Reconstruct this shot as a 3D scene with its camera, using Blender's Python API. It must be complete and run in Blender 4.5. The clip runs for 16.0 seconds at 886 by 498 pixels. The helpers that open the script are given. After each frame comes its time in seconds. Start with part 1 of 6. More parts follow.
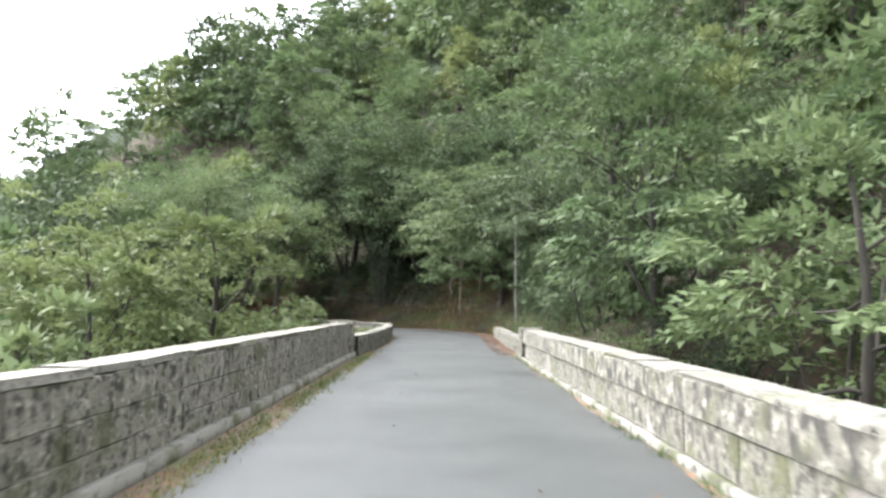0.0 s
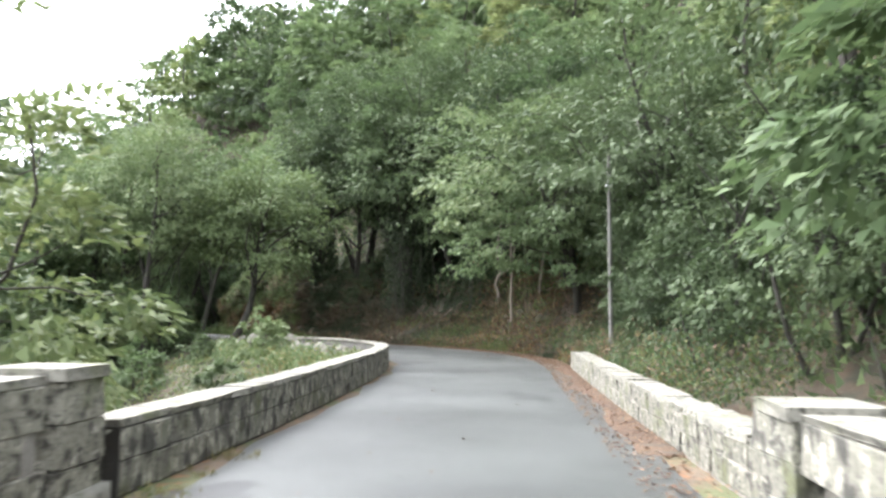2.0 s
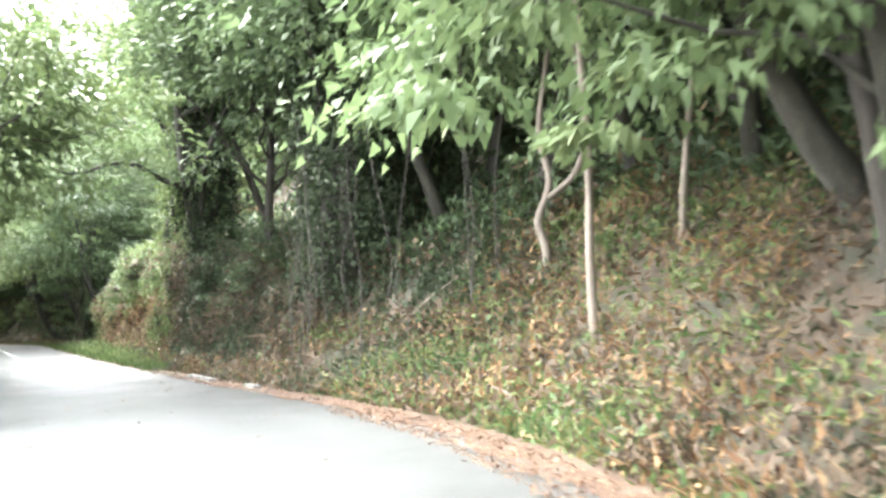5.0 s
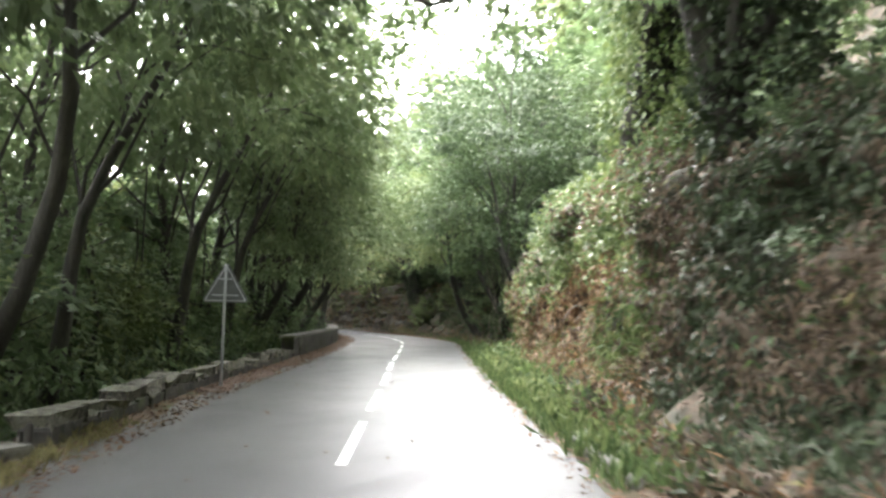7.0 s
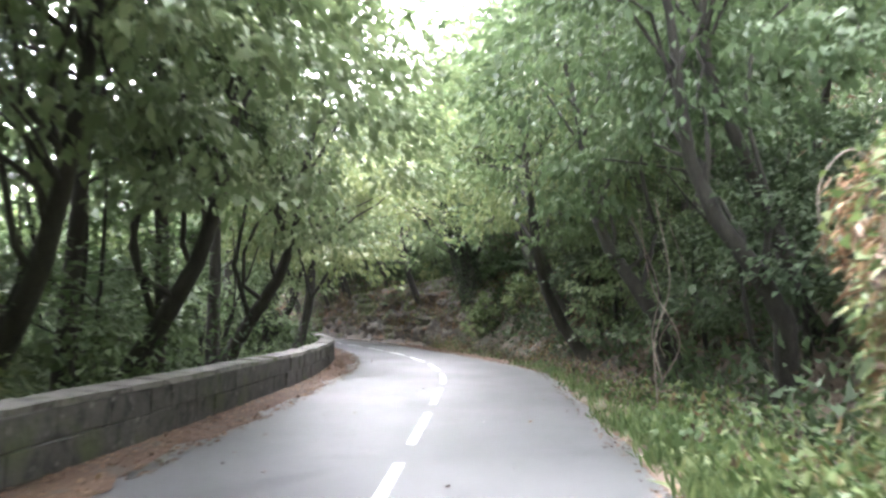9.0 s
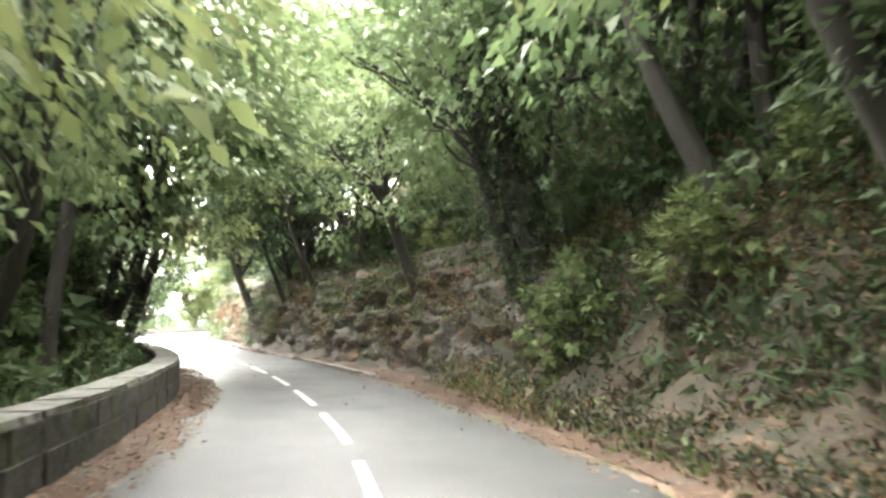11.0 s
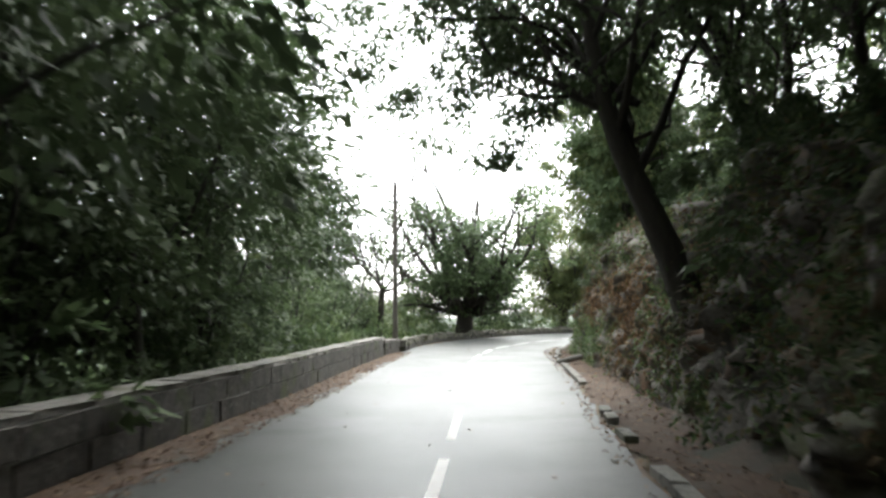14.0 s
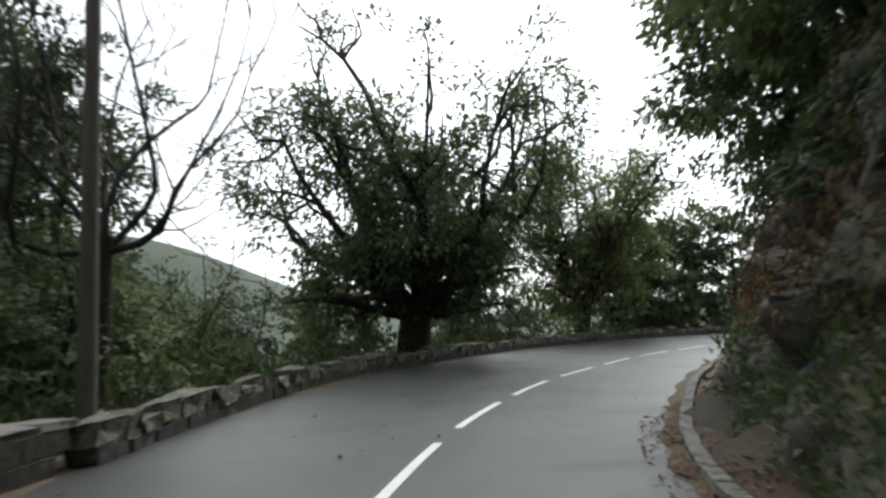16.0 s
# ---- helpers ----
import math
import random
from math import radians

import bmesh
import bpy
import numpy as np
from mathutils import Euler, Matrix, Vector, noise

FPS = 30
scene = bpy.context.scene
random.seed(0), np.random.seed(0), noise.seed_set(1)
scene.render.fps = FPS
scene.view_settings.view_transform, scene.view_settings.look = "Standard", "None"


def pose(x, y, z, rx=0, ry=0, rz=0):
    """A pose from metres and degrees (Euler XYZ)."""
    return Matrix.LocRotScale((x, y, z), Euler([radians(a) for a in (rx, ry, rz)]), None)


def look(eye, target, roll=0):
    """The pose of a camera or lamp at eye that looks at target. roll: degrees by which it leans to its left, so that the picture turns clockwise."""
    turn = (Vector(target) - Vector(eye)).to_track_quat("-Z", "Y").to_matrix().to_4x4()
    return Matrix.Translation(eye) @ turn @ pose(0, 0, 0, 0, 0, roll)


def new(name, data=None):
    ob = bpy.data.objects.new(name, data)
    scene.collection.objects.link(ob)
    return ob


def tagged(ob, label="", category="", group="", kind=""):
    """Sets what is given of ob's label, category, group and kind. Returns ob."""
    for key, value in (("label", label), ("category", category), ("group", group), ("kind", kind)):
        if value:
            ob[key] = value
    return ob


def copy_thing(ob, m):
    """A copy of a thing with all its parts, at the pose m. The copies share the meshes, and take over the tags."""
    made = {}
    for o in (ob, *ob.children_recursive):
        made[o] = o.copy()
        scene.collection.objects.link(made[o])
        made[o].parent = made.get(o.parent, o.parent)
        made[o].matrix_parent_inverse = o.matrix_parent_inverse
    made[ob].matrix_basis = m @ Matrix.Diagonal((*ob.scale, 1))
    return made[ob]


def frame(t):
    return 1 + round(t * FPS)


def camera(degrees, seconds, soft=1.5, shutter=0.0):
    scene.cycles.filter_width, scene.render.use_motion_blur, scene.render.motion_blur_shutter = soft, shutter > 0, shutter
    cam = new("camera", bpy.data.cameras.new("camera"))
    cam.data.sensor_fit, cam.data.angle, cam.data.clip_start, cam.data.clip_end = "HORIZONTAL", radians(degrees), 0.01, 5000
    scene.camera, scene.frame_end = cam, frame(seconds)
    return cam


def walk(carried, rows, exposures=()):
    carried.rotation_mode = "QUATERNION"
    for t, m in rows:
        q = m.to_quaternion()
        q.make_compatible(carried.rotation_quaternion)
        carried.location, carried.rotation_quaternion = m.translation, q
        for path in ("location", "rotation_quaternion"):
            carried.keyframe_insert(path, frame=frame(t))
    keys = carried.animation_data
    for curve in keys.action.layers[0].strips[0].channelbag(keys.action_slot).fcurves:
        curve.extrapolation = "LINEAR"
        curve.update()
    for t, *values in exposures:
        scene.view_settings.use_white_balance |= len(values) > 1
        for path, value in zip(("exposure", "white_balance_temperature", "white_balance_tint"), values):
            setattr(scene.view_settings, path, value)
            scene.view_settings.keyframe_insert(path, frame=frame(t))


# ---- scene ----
cam = camera(61.2, 16.0, soft=2.6, shutter=0.25)
# seconds, x, y, z, pitch above level, roll, heading
PATH = [
    (0.0, -0.118, -0.026, 1.549, 4.44, -0.41, -0.16),
    (0.5, -0.041, 4.189, 1.564, 5.03, -0.28, 2.11),
    (1.0, 0.063, 8.621, 1.567, 5.66, 0.00, 2.87),
    (1.5, 0.221, 12.987, 1.560, 5.44, 0.13, 3.27),
    (2.0, 0.378, 17.634, 1.505, 5.17, -0.35, 3.77),
    (2.5, 0.386, 22.061, 1.552, 4.84, 0.16, 3.55),
    (3.0, 0.422, 26.425, 1.547, 5.27, 0.59, 3.02),
    (3.5, 0.623, 30.649, 1.550, 5.20, 0.60, 0.60),
    (4.0, 0.851, 34.739, 1.550, 5.29, 0.43, 0.20),
    (4.5, 0.863, 38.725, 1.550, 5.22, 0.62, 2.20),
    (5.0, 0.446, 42.651, 1.550, 5.01, 1.20, 7.00),
    (5.5, -0.577, 46.549, 1.552, 4.84, 1.72, 13.69),
    (6.0, -2.543, 50.438, 1.549, 4.96, 1.29, 22.65),
    (6.5, -5.309, 54.559, 1.536, 4.96, -0.07, 31.00),
    (7.0, -8.415, 58.544, 1.541, 4.93, -1.21, 38.77),
    (7.5, -11.369, 62.078, 1.546, 4.92, -1.81, 42.72),
    (8.0, -14.694, 65.892, 1.544, 4.87, -1.49, 43.35),
    (8.5, -17.795, 69.578, 1.546, 5.03, -0.90, 43.79),
    (9.0, -21.088, 73.452, 1.566, 5.18, -0.59, 43.34),
    (9.5, -24.496, 77.318, 1.550, 5.19, -0.26, 42.57),
    (10.0, -28.047, 81.154, 1.550, 5.22, 0.04, 43.10),
    (10.5, -31.749, 84.931, 1.550, 5.22, 0.30, 44.11),
    (11.0, -35.619, 88.609, 1.550, 5.21, 0.49, 44.52),
    (11.5, -39.687, 92.151, 1.566, 5.36, 0.26, 45.13),
    (12.0, -44.122, 95.422, 1.590, 5.66, -0.81, 51.92),
    (12.5, -48.908, 98.219, 1.554, 5.46, -0.90, 58.49),
    (13.0, -54.084, 100.693, 1.547, 4.85, -0.28, 64.55),
    (13.5, -59.464, 103.188, 1.523, 5.13, 0.57, 69.70),
    (14.0, -65.045, 105.516, 1.541, 5.05, 0.41, 73.16),
    (14.5, -70.752, 107.864, 1.548, 5.20, -0.42, 72.89),
    (15.0, -76.478, 110.157, 1.535, 5.28, 0.14, 72.48),
    (15.5, -81.997, 112.283, 1.535, 5.27, 0.76, 72.29),
    (16.0, -87.480, 114.561, 1.572, 5.07, 1.45, 72.45),
]
EXPOSURES = [(0.0, 2.80, 6250, 12), (2.0, 3.07, 6200, 12), (3.0, 3.40, 6200, 12), (5.3, 5.0, 6350, 11), (6.0, 4.95, 6500, 10), (6.5, 4.95, 6450, 12), (7.0, 4.65, 6450, 13), (7.5, 4.75, 6350, 15), (8.0, 5.05, 6150, 18), (8.5, 5.22, 6050, 19), (9.0, 5.45, 6050, 20), (10.2, 5.3, 6400, 15), (11.3, 5.95, 6800, 11), (12.0, 5.58, 6900, 10), (12.5, 5.05, 6750, 8), (13.0, 3.98, 6600, 7), (13.5, 3.3, 6450, 6), (14.0, 2.5, 6400, 6), (14.5, 1.62, 6350, 6), (15.0, 1.1, 6300, 7), (15.5, 0.95, 6300, 8), (16.0, 0.85, 6250, 7)]
walk(cam, [(t, pose(x, y, z, 90 + p, r, h)) for t, x, y, z, p, r, h in PATH], EXPOSURES)

# ---- sky and sun: bright overcast ----
world = bpy.data.worlds.new("overcast_sky")
scene.world = world
world.use_nodes = True
wn, wl = world.node_tree.nodes, world.node_tree.links
wn.clear()
sky = wn.new("ShaderNodeTexSky")
sky.sky_type = "NISHITA"
sky.sun_disc = False
SUN_EL, SUN_ROT = radians(52), radians(302)
sky.sun_elevation, sky.sun_rotation = SUN_EL, SUN_ROT
sky.air_density, sky.dust_density = 1.0, 3.0
hsv = wn.new("ShaderNodeHueSaturation")
hsv.inputs["Saturation"].default_value = 0.15
bg = wn.new("ShaderNodeBackground")
bg.inputs["Strength"].default_value = 0.15
wo = wn.new("ShaderNodeOutputWorld")
wl.new(sky.outputs[0], hsv.inputs["Color"])
wl.new(hsv.outputs[0], bg.inputs["Color"])
wl.new(bg.outputs[0], wo.inputs["Surface"])
sun = new("sun", bpy.data.lights.new("sun", "SUN"))
sun.data.energy, sun.data.angle, sun.data.color = 0.6, radians(60), (1.0, 0.97, 0.92)
sun.matrix_world = look((0, 0, 60), (0 - 60 * math.sin(SUN_ROT) / math.tan(SUN_EL), 0 - 60 * math.cos(SUN_ROT) / math.tan(SUN_EL), 0))

# ---- materials ----
def material(name, ramp, scale=3.0, fine=40.0, rough=0.8, bump=0.3, metal=0.0, island=0.0, obj=0.0, spots=None, spot_scale=1.2, spot_cut=(0.55, 0.65), leafy=0.0, bump_scale=None, coords="Object", spec=0.5, stretch=None, rough_vary=0.0):
    """Procedural surface: a colour ramp over noise at two scales, optional stains, bump, variation by piece."""
    m = bpy.data.materials.new(name)
    m.use_nodes = True
    n, l = m.node_tree.nodes, m.node_tree.links
    b = n["Principled BSDF"]
    tc = n.new("ShaderNodeTexCoord")
    if coords == "World":
        src = n.new("ShaderNodeNewGeometry").outputs["Position"]
    else:
        src = tc.outputs[coords]
    if stretch:
        mp = n.new("ShaderNodeMapping")
        mp.inputs["Scale"].default_value = stretch
        l.new(src, mp.inputs["Vector"])
        src = mp.outputs[0]
    def tex(s, detail=4.0, squeeze=None):
        t = n.new("ShaderNodeTexNoise")
        t.inputs["Scale"].default_value, t.inputs["Detail"].default_value = s, detail
        if squeeze:
            sm = n.new("ShaderNodeMapping")
            sm.inputs["Scale"].default_value = squeeze
            l.new(src, sm.inputs["Vector"])
            l.new(sm.outputs[0], t.inputs["Vector"])
        else:
            l.new(src, t.inputs["Vector"])
        return t.outputs["Fac"]
    def maths(op, a, c):
        q = n.new("ShaderNodeMath")
        q.operation = op
        for k, v in enumerate((a, c)):
            if isinstance(v, (int, float)):
                q.inputs[k].default_value = v
            else:
                l.new(v, q.inputs[k])
        return q.outputs[0]
    coarse, grain = tex(scale), tex(fine, 3.0)
    fac = maths("ADD", maths("MULTIPLY", coarse, 0.62), maths("MULTIPLY", grain, 0.38))
    if island:
        g = n.new("ShaderNodeNewGeometry")
        fac = maths("ADD", maths("MULTIPLY", fac, 1 - island), maths("MULTIPLY", g.outputs["Random Per Island"], island))
    if obj:
        o = n.new("ShaderNodeObjectInfo")
        fac = maths("ADD", maths("MULTIPLY", fac, 1 - obj), maths("MULTIPLY", o.outputs["Random"], obj))
    r = n.new("ShaderNodeValToRGB")
    e = r.color_ramp.elements
    lo, hi = (0.3, 0.7) if not (island or obj) else (0.2, 0.8)
    for k, c in enumerate(ramp):
        p = lo + (hi - lo) * k / (len(ramp) - 1)
        q = e[k] if k < 2 else e.new(p)
        q.position, q.color = p, (*c, 1)
    l.new(fac, r.inputs[0])
    colour = r.outputs[0]
    for sc, ss, cut, *sq in (spots or ()):
        t = tex(ss, 5.0, sq[0] if sq else None)
        mr = n.new("ShaderNodeMapRange")
        mr.inputs["From Min"].default_value, mr.inputs["From Max"].default_value = cut
        l.new(t, mr.inputs["Value"])
        mx = n.new("ShaderNodeMix")
        mx.data_type = "RGBA"
        l.new(mr.outputs[0], mx.inputs["Factor"])
        l.new(colour, mx.inputs["A"])
        mx.inputs["B"].default_value = (*sc, 1)
        colour = mx.outputs["Result"]
    l.new(colour, b.inputs["Base Color"])
    b.inputs["Roughness"].default_value, b.inputs["Metallic"].default_value = rough, metal
    if rough_vary:
        l.new(maths("ADD", rough - rough_vary / 2, maths("MULTIPLY", tex(0.5, 3.0), rough_vary)), b.inputs["Roughness"])
    b.inputs["Specular IOR Level"].default_value = spec
    if bump:
        bp = n.new("ShaderNodeBump")
        bp.inputs["Strength"].default_value, bp.inputs["Distance"].default_value = bump, 0.02
        l.new(tex(bump_scale or fine, 5.0), bp.inputs["Height"])
        l.new(bp.outputs[0], b.inputs["Normal"])
    if leafy:
        tr = n.new("ShaderNodeBsdfTranslucent")
        l.new(colour, tr.inputs["Color"])
        mix = n.new("ShaderNodeMixShader")
        mix.inputs[0].default_value = leafy
        l.new(b.outputs[0], mix.inputs[1])
        l.new(tr.outputs[0], mix.inputs[2])
        l.new(mix.outputs[0], n["Material Output"].inputs["Surface"])
    return m


LEAF_A = material("leaf_green", [(0.048, 0.077, 0.036), (0.09, 0.134, 0.058), (0.14, 0.186, 0.085), (0.20, 0.24, 0.112)], 0.55, 3, 0.62, 0, island=0.2, obj=0.3, leafy=0.34, coords="World", spec=0.25)
LEAF_B = material("leaf_dark", [(0.034, 0.055, 0.027), (0.07, 0.101, 0.046), (0.115, 0.152, 0.072)], 0.55, 3, 0.62, 0, island=0.2, obj=0.3, leafy=0.26, coords="World", spec=0.25)
LEAF_C = material("leaf_yellow_green", [(0.068, 0.102, 0.042), (0.115, 0.155, 0.062), (0.17, 0.205, 0.082), (0.23, 0.238, 0.105)], 0.55, 3, 0.62, 0, island=0.2, obj=0.3, leafy=0.34, coords="World", spec=0.25)
LEAF_BROWN = material("leaf_withered", [(0.08, 0.05, 0.028), (0.15, 0.098, 0.055), (0.23, 0.165, 0.095)], 0.3, 3, 0.7, 0, island=0.6, leafy=0.2, coords="World")
IVY = material("ivy_leaf", [(0.028, 0.048, 0.016), (0.07, 0.108, 0.034), (0.135, 0.175, 0.062), (0.215, 0.24, 0.108)], 0.8, 4, 0.62, 0, island=0.4, leafy=0.25, coords="World", spec=0.25)
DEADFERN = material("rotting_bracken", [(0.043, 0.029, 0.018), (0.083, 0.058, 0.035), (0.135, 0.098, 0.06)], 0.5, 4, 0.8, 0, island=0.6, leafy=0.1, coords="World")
# IVY with shade put into its colour, for leaves under the trees
IVY_SHADED = material("shaded_ivy_leaf", [(0.016, 0.026, 0.012), (0.034, 0.05, 0.022), (0.06, 0.078, 0.036)], 0.7, 4, 0.62, 0, island=0.4, leafy=0.15, coords="World", spec=0.25)
RUST = material("rusty_bracken", [(0.06, 0.033, 0.018), (0.13, 0.073, 0.036), (0.20, 0.122, 0.06), (0.27, 0.18, 0.095)], 0.5, 4, 0.8, 0, island=0.6, leafy=0.15, coords="World", spec=0.2)
FERN = material("bracken", [(0.035, 0.065, 0.022), (0.07, 0.12, 0.04), (0.13, 0.15, 0.055), (0.17, 0.10, 0.05)], 0.35, 3, 0.68, 0, island=0.5, leafy=0.3, coords="World", spec=0.25)
GRASS = material("grass_blade", [(0.045, 0.075, 0.024), (0.08, 0.122, 0.042), (0.14, 0.175, 0.07)], 0.6, 4, 0.68, 0, island=0.5, leafy=0.3, coords="World", spec=0.25)
DRYGRASS = material("dry_grass_blade", [(0.11, 0.105, 0.04), (0.17, 0.155, 0.065), (0.24, 0.215, 0.10)], 0.6, 4, 0.68, 0, island=0.5, leafy=0.25, coords="World", spec=0.25)
LITTER = material("fallen_leaf", [(0.07, 0.038, 0.02), (0.135, 0.076, 0.042), (0.215, 0.14, 0.08)], 1.0, 8, 0.75, 0, island=0.7, leafy=0.1, coords="World")
SOIL = material("leaf_mould_soil", [(0.03, 0.023, 0.015), (0.06, 0.044, 0.028), (0.10, 0.07, 0.042)], 0.9, 18, 0.95, 0.8, coords="World", spots=[((0.034, 0.034, 0.02), 1.6, (0.5, 0.6))])
VERGE = material("verge_earth", [(0.07, 0.055, 0.038), (0.12, 0.09, 0.06), (0.18, 0.135, 0.09)], 1.5, 30, 0.95, 0.7, coords="World", spots=[((0.09, 0.10, 0.045), 0.8, (0.5, 0.62)), ((0.20, 0.10, 0.045), 6.0, (0.56, 0.66))])
BARK = material("bark", [(0.02, 0.018, 0.014), (0.04, 0.035, 0.028), (0.075, 0.066, 0.053)], 2.0, 14, 0.9, 0.9, obj=0.1, stretch=(3, 3, 0.6))
BARK_PALE = material("pale_bark", [(0.10, 0.08, 0.062), (0.17, 0.14, 0.11), (0.25, 0.21, 0.17)], 2.0, 14, 0.85, 0.7, stretch=(3, 3, 0.5))
ASPHALT = material("worn_asphalt", [(0.04, 0.042, 0.04), (0.058, 0.061, 0.058), (0.078, 0.082, 0.078)], 0.3, 120, 0.42, 0.2, coords="World", bump_scale=160, rough_vary=0.22, spec=0.28, spots=[((0.034, 0.035, 0.034), 0.16, (0.54, 0.7)), ((0.04, 0.041, 0.039), 1.1, (0.58, 0.76)), ((0.03, 0.031, 0.03), 0.5, (0.6, 0.68), (1.6, 0.35, 1)), ((0.105, 0.11, 0.105), 60, (0.6, 0.68)), ((0.028, 0.028, 0.027), 3.4, (0.67, 0.71))])
PAINT = material("road_paint", [(0.62, 0.62, 0.6), (0.74, 0.74, 0.72), (0.8, 0.8, 0.78)], 2, 60, 0.55, 0.3, coords="World", spots=[((0.3, 0.3, 0.3), 9.0, (0.66, 0.74))])
ASPHALT_DARK = material("dark_asphalt", [(0.02, 0.021, 0.02), (0.03, 0.031, 0.03), (0.042, 0.044, 0.042)], 1.5, 90, 0.4, 0.2, coords="World", bump_scale=150, spec=0.28)
STONE_STAINED = material("stained_pale_stone", [(0.095, 0.09, 0.07), (0.155, 0.148, 0.117), (0.225, 0.215, 0.176)], 5.0, 34, 0.92, 1.0, obj=0.15, coords="World", bump_scale=16, spots=[((0.32, 0.308, 0.25), 9.0, (0.52, 0.62), (1, 1, 0.75)), ((0.045, 0.043, 0.035), 6.0, (0.48, 0.6), (1, 1, 0.7)), ((0.085, 0.09, 0.045), 2.2, (0.55, 0.7)), ((0.05, 0.047, 0.038), 28, (0.57, 0.64))])
STONE = material("weathered_stone", [(0.10, 0.094, 0.072), (0.165, 0.157, 0.122), (0.24, 0.23, 0.185), (0.31, 0.298, 0.245)], 4.0, 34, 0.92, 1.0, obj=0.1, coords="World", bump_scale=16, spots=[((0.045, 0.042, 0.033), 8.0, (0.5, 0.61)), ((0.33, 0.315, 0.26), 11, (0.57, 0.65)), ((0.08, 0.088, 0.04), 1.8, (0.55, 0.7)), ((0.045, 0.042, 0.034), 30, (0.58, 0.65))])
# much darker than STONE, laid in the roadside walls
STONE_DARK = material("dark_wall_stone", [(0.028, 0.026, 0.021), (0.048, 0.045, 0.037), (0.072, 0.068, 0.057), (0.105, 0.10, 0.085)], 3.0, 26, 0.9, 1.0, obj=0.12, coords="World", bump_scale=12, spots=[((0.028, 0.027, 0.023), 6.0, (0.5, 0.62), (1, 1, 0.7)), ((0.19, 0.18, 0.155), 12, (0.63, 0.7), (1, 1, 0.6)), ((0.06, 0.072, 0.03), 1.4, (0.55, 0.72))])
STONE_PALE = material("pale_stone", [(0.10, 0.095, 0.072), (0.155, 0.148, 0.117), (0.215, 0.206, 0.168)], 5.0, 34, 0.92, 1.0, obj=0.12, coords="World", bump_scale=16, spots=[((0.052, 0.05, 0.04), 8.0, (0.5, 0.6), (1, 1, 0.8)), ((0.30, 0.288, 0.235), 13, (0.56, 0.66)), ((0.095, 0.10, 0.05), 2.4, (0.52, 0.68)), ((0.05, 0.047, 0.038), 30, (0.57, 0.64))])
COPING = material("coping_stone", [(0.125, 0.118, 0.094), (0.185, 0.177, 0.145), (0.255, 0.245, 0.205)], 3.0, 30, 0.92, 0.9, obj=0.12, coords="World", bump_scale=16, spots=[((0.10, 0.095, 0.077), 6.0, (0.52, 0.64)), ((0.06, 0.057, 0.046), 16.0, (0.57, 0.65)), ((0.11, 0.115, 0.062), 1.6, (0.56, 0.7))])
COPING_OLD = material("dark_coping_stone", [(0.12, 0.115, 0.10), (0.19, 0.18, 0.16), (0.27, 0.26, 0.235)], 1.6, 22, 0.9, 0.9, obj=0.12, coords="World", spots=[((0.07, 0.066, 0.056), 5.0, (0.52, 0.66)), ((0.10, 0.11, 0.055), 1.2, (0.56, 0.7))])
MORTAR = material("old_mortar", [(0.15, 0.137, 0.115), (0.21, 0.195, 0.165), (0.28, 0.262, 0.225)], 2.0, 40, 0.95, 0.7, coords="World", spots=[((0.07, 0.066, 0.058), 2.2, (0.52, 0.66), (1, 1, 0.45))])
# darker mortar for the low left wall and the roadside walls
MORTAR_DARK = material("dark_mortar", [(0.036, 0.033, 0.028), (0.055, 0.051, 0.043), (0.08, 0.075, 0.064)], 2.0, 40, 0.95, 0.7, coords="World", spots=[((0.035, 0.034, 0.029), 2.2, (0.5, 0.66), (1, 1, 0.45)), ((0.06, 0.07, 0.03), 1.2, (0.56, 0.7))])
CONCRETE = material("concrete", [(0.13, 0.125, 0.105), (0.19, 0.184, 0.155), (0.25, 0.242, 0.21)], 1.4, 35, 0.92, 0.6, obj=0.2, coords="World", spots=[((0.07, 0.075, 0.035), 1.6, (0.48, 0.62)), ((0.055, 0.052, 0.04), 5.0, (0.55, 0.66))])
ROCK = material("cliff_rock", [(0.034, 0.03, 0.024), (0.08, 0.071, 0.058), (0.145, 0.13, 0.108), (0.23, 0.215, 0.185)], 1.6, 18, 0.9, 1.0, coords="World", bump_scale=14, spots=[((0.09, 0.10, 0.045), 0.7, (0.52, 0.64)), ((0.04, 0.036, 0.03), 1.6, (0.55, 0.66)), ((0.15, 0.085, 0.045), 1.0, (0.58, 0.7))])
GALV = material("galvanised_steel", [(0.36, 0.37, 0.37), (0.44, 0.45, 0.45), (0.5, 0.51, 0.51)], 3, 60, 0.55, 0.05, metal=0.6)
POLEWOOD = material("weathered_pole_wood", [(0.08, 0.068, 0.056), (0.13, 0.114, 0.097), (0.18, 0.163, 0.142)], 3, 30, 0.85, 0.5, stretch=(6, 6, 0.5))
SIGNBACK = material("grey_painted_sheet_metal", [(0.10, 0.105, 0.10), (0.135, 0.14, 0.135), (0.17, 0.175, 0.17)], 4, 40, 0.6, 0.05, metal=0.2)
BARK_DARK = material("mossy_dark_bark", [(0.016, 0.015, 0.011), (0.032, 0.03, 0.022), (0.055, 0.052, 0.036)], 2.0, 14, 0.95, 0.9, stretch=(3, 3, 0.6))
CERAMIC = material("insulator", [(0.3, 0.29, 0.27), (0.36, 0.35, 0.33)], 5, 50, 0.4, 0.05)
LITTERWHITE = material("pale_litter", [(0.6, 0.62, 0.62), (0.75, 0.76, 0.76)], 5, 50, 0.5, 0.1)
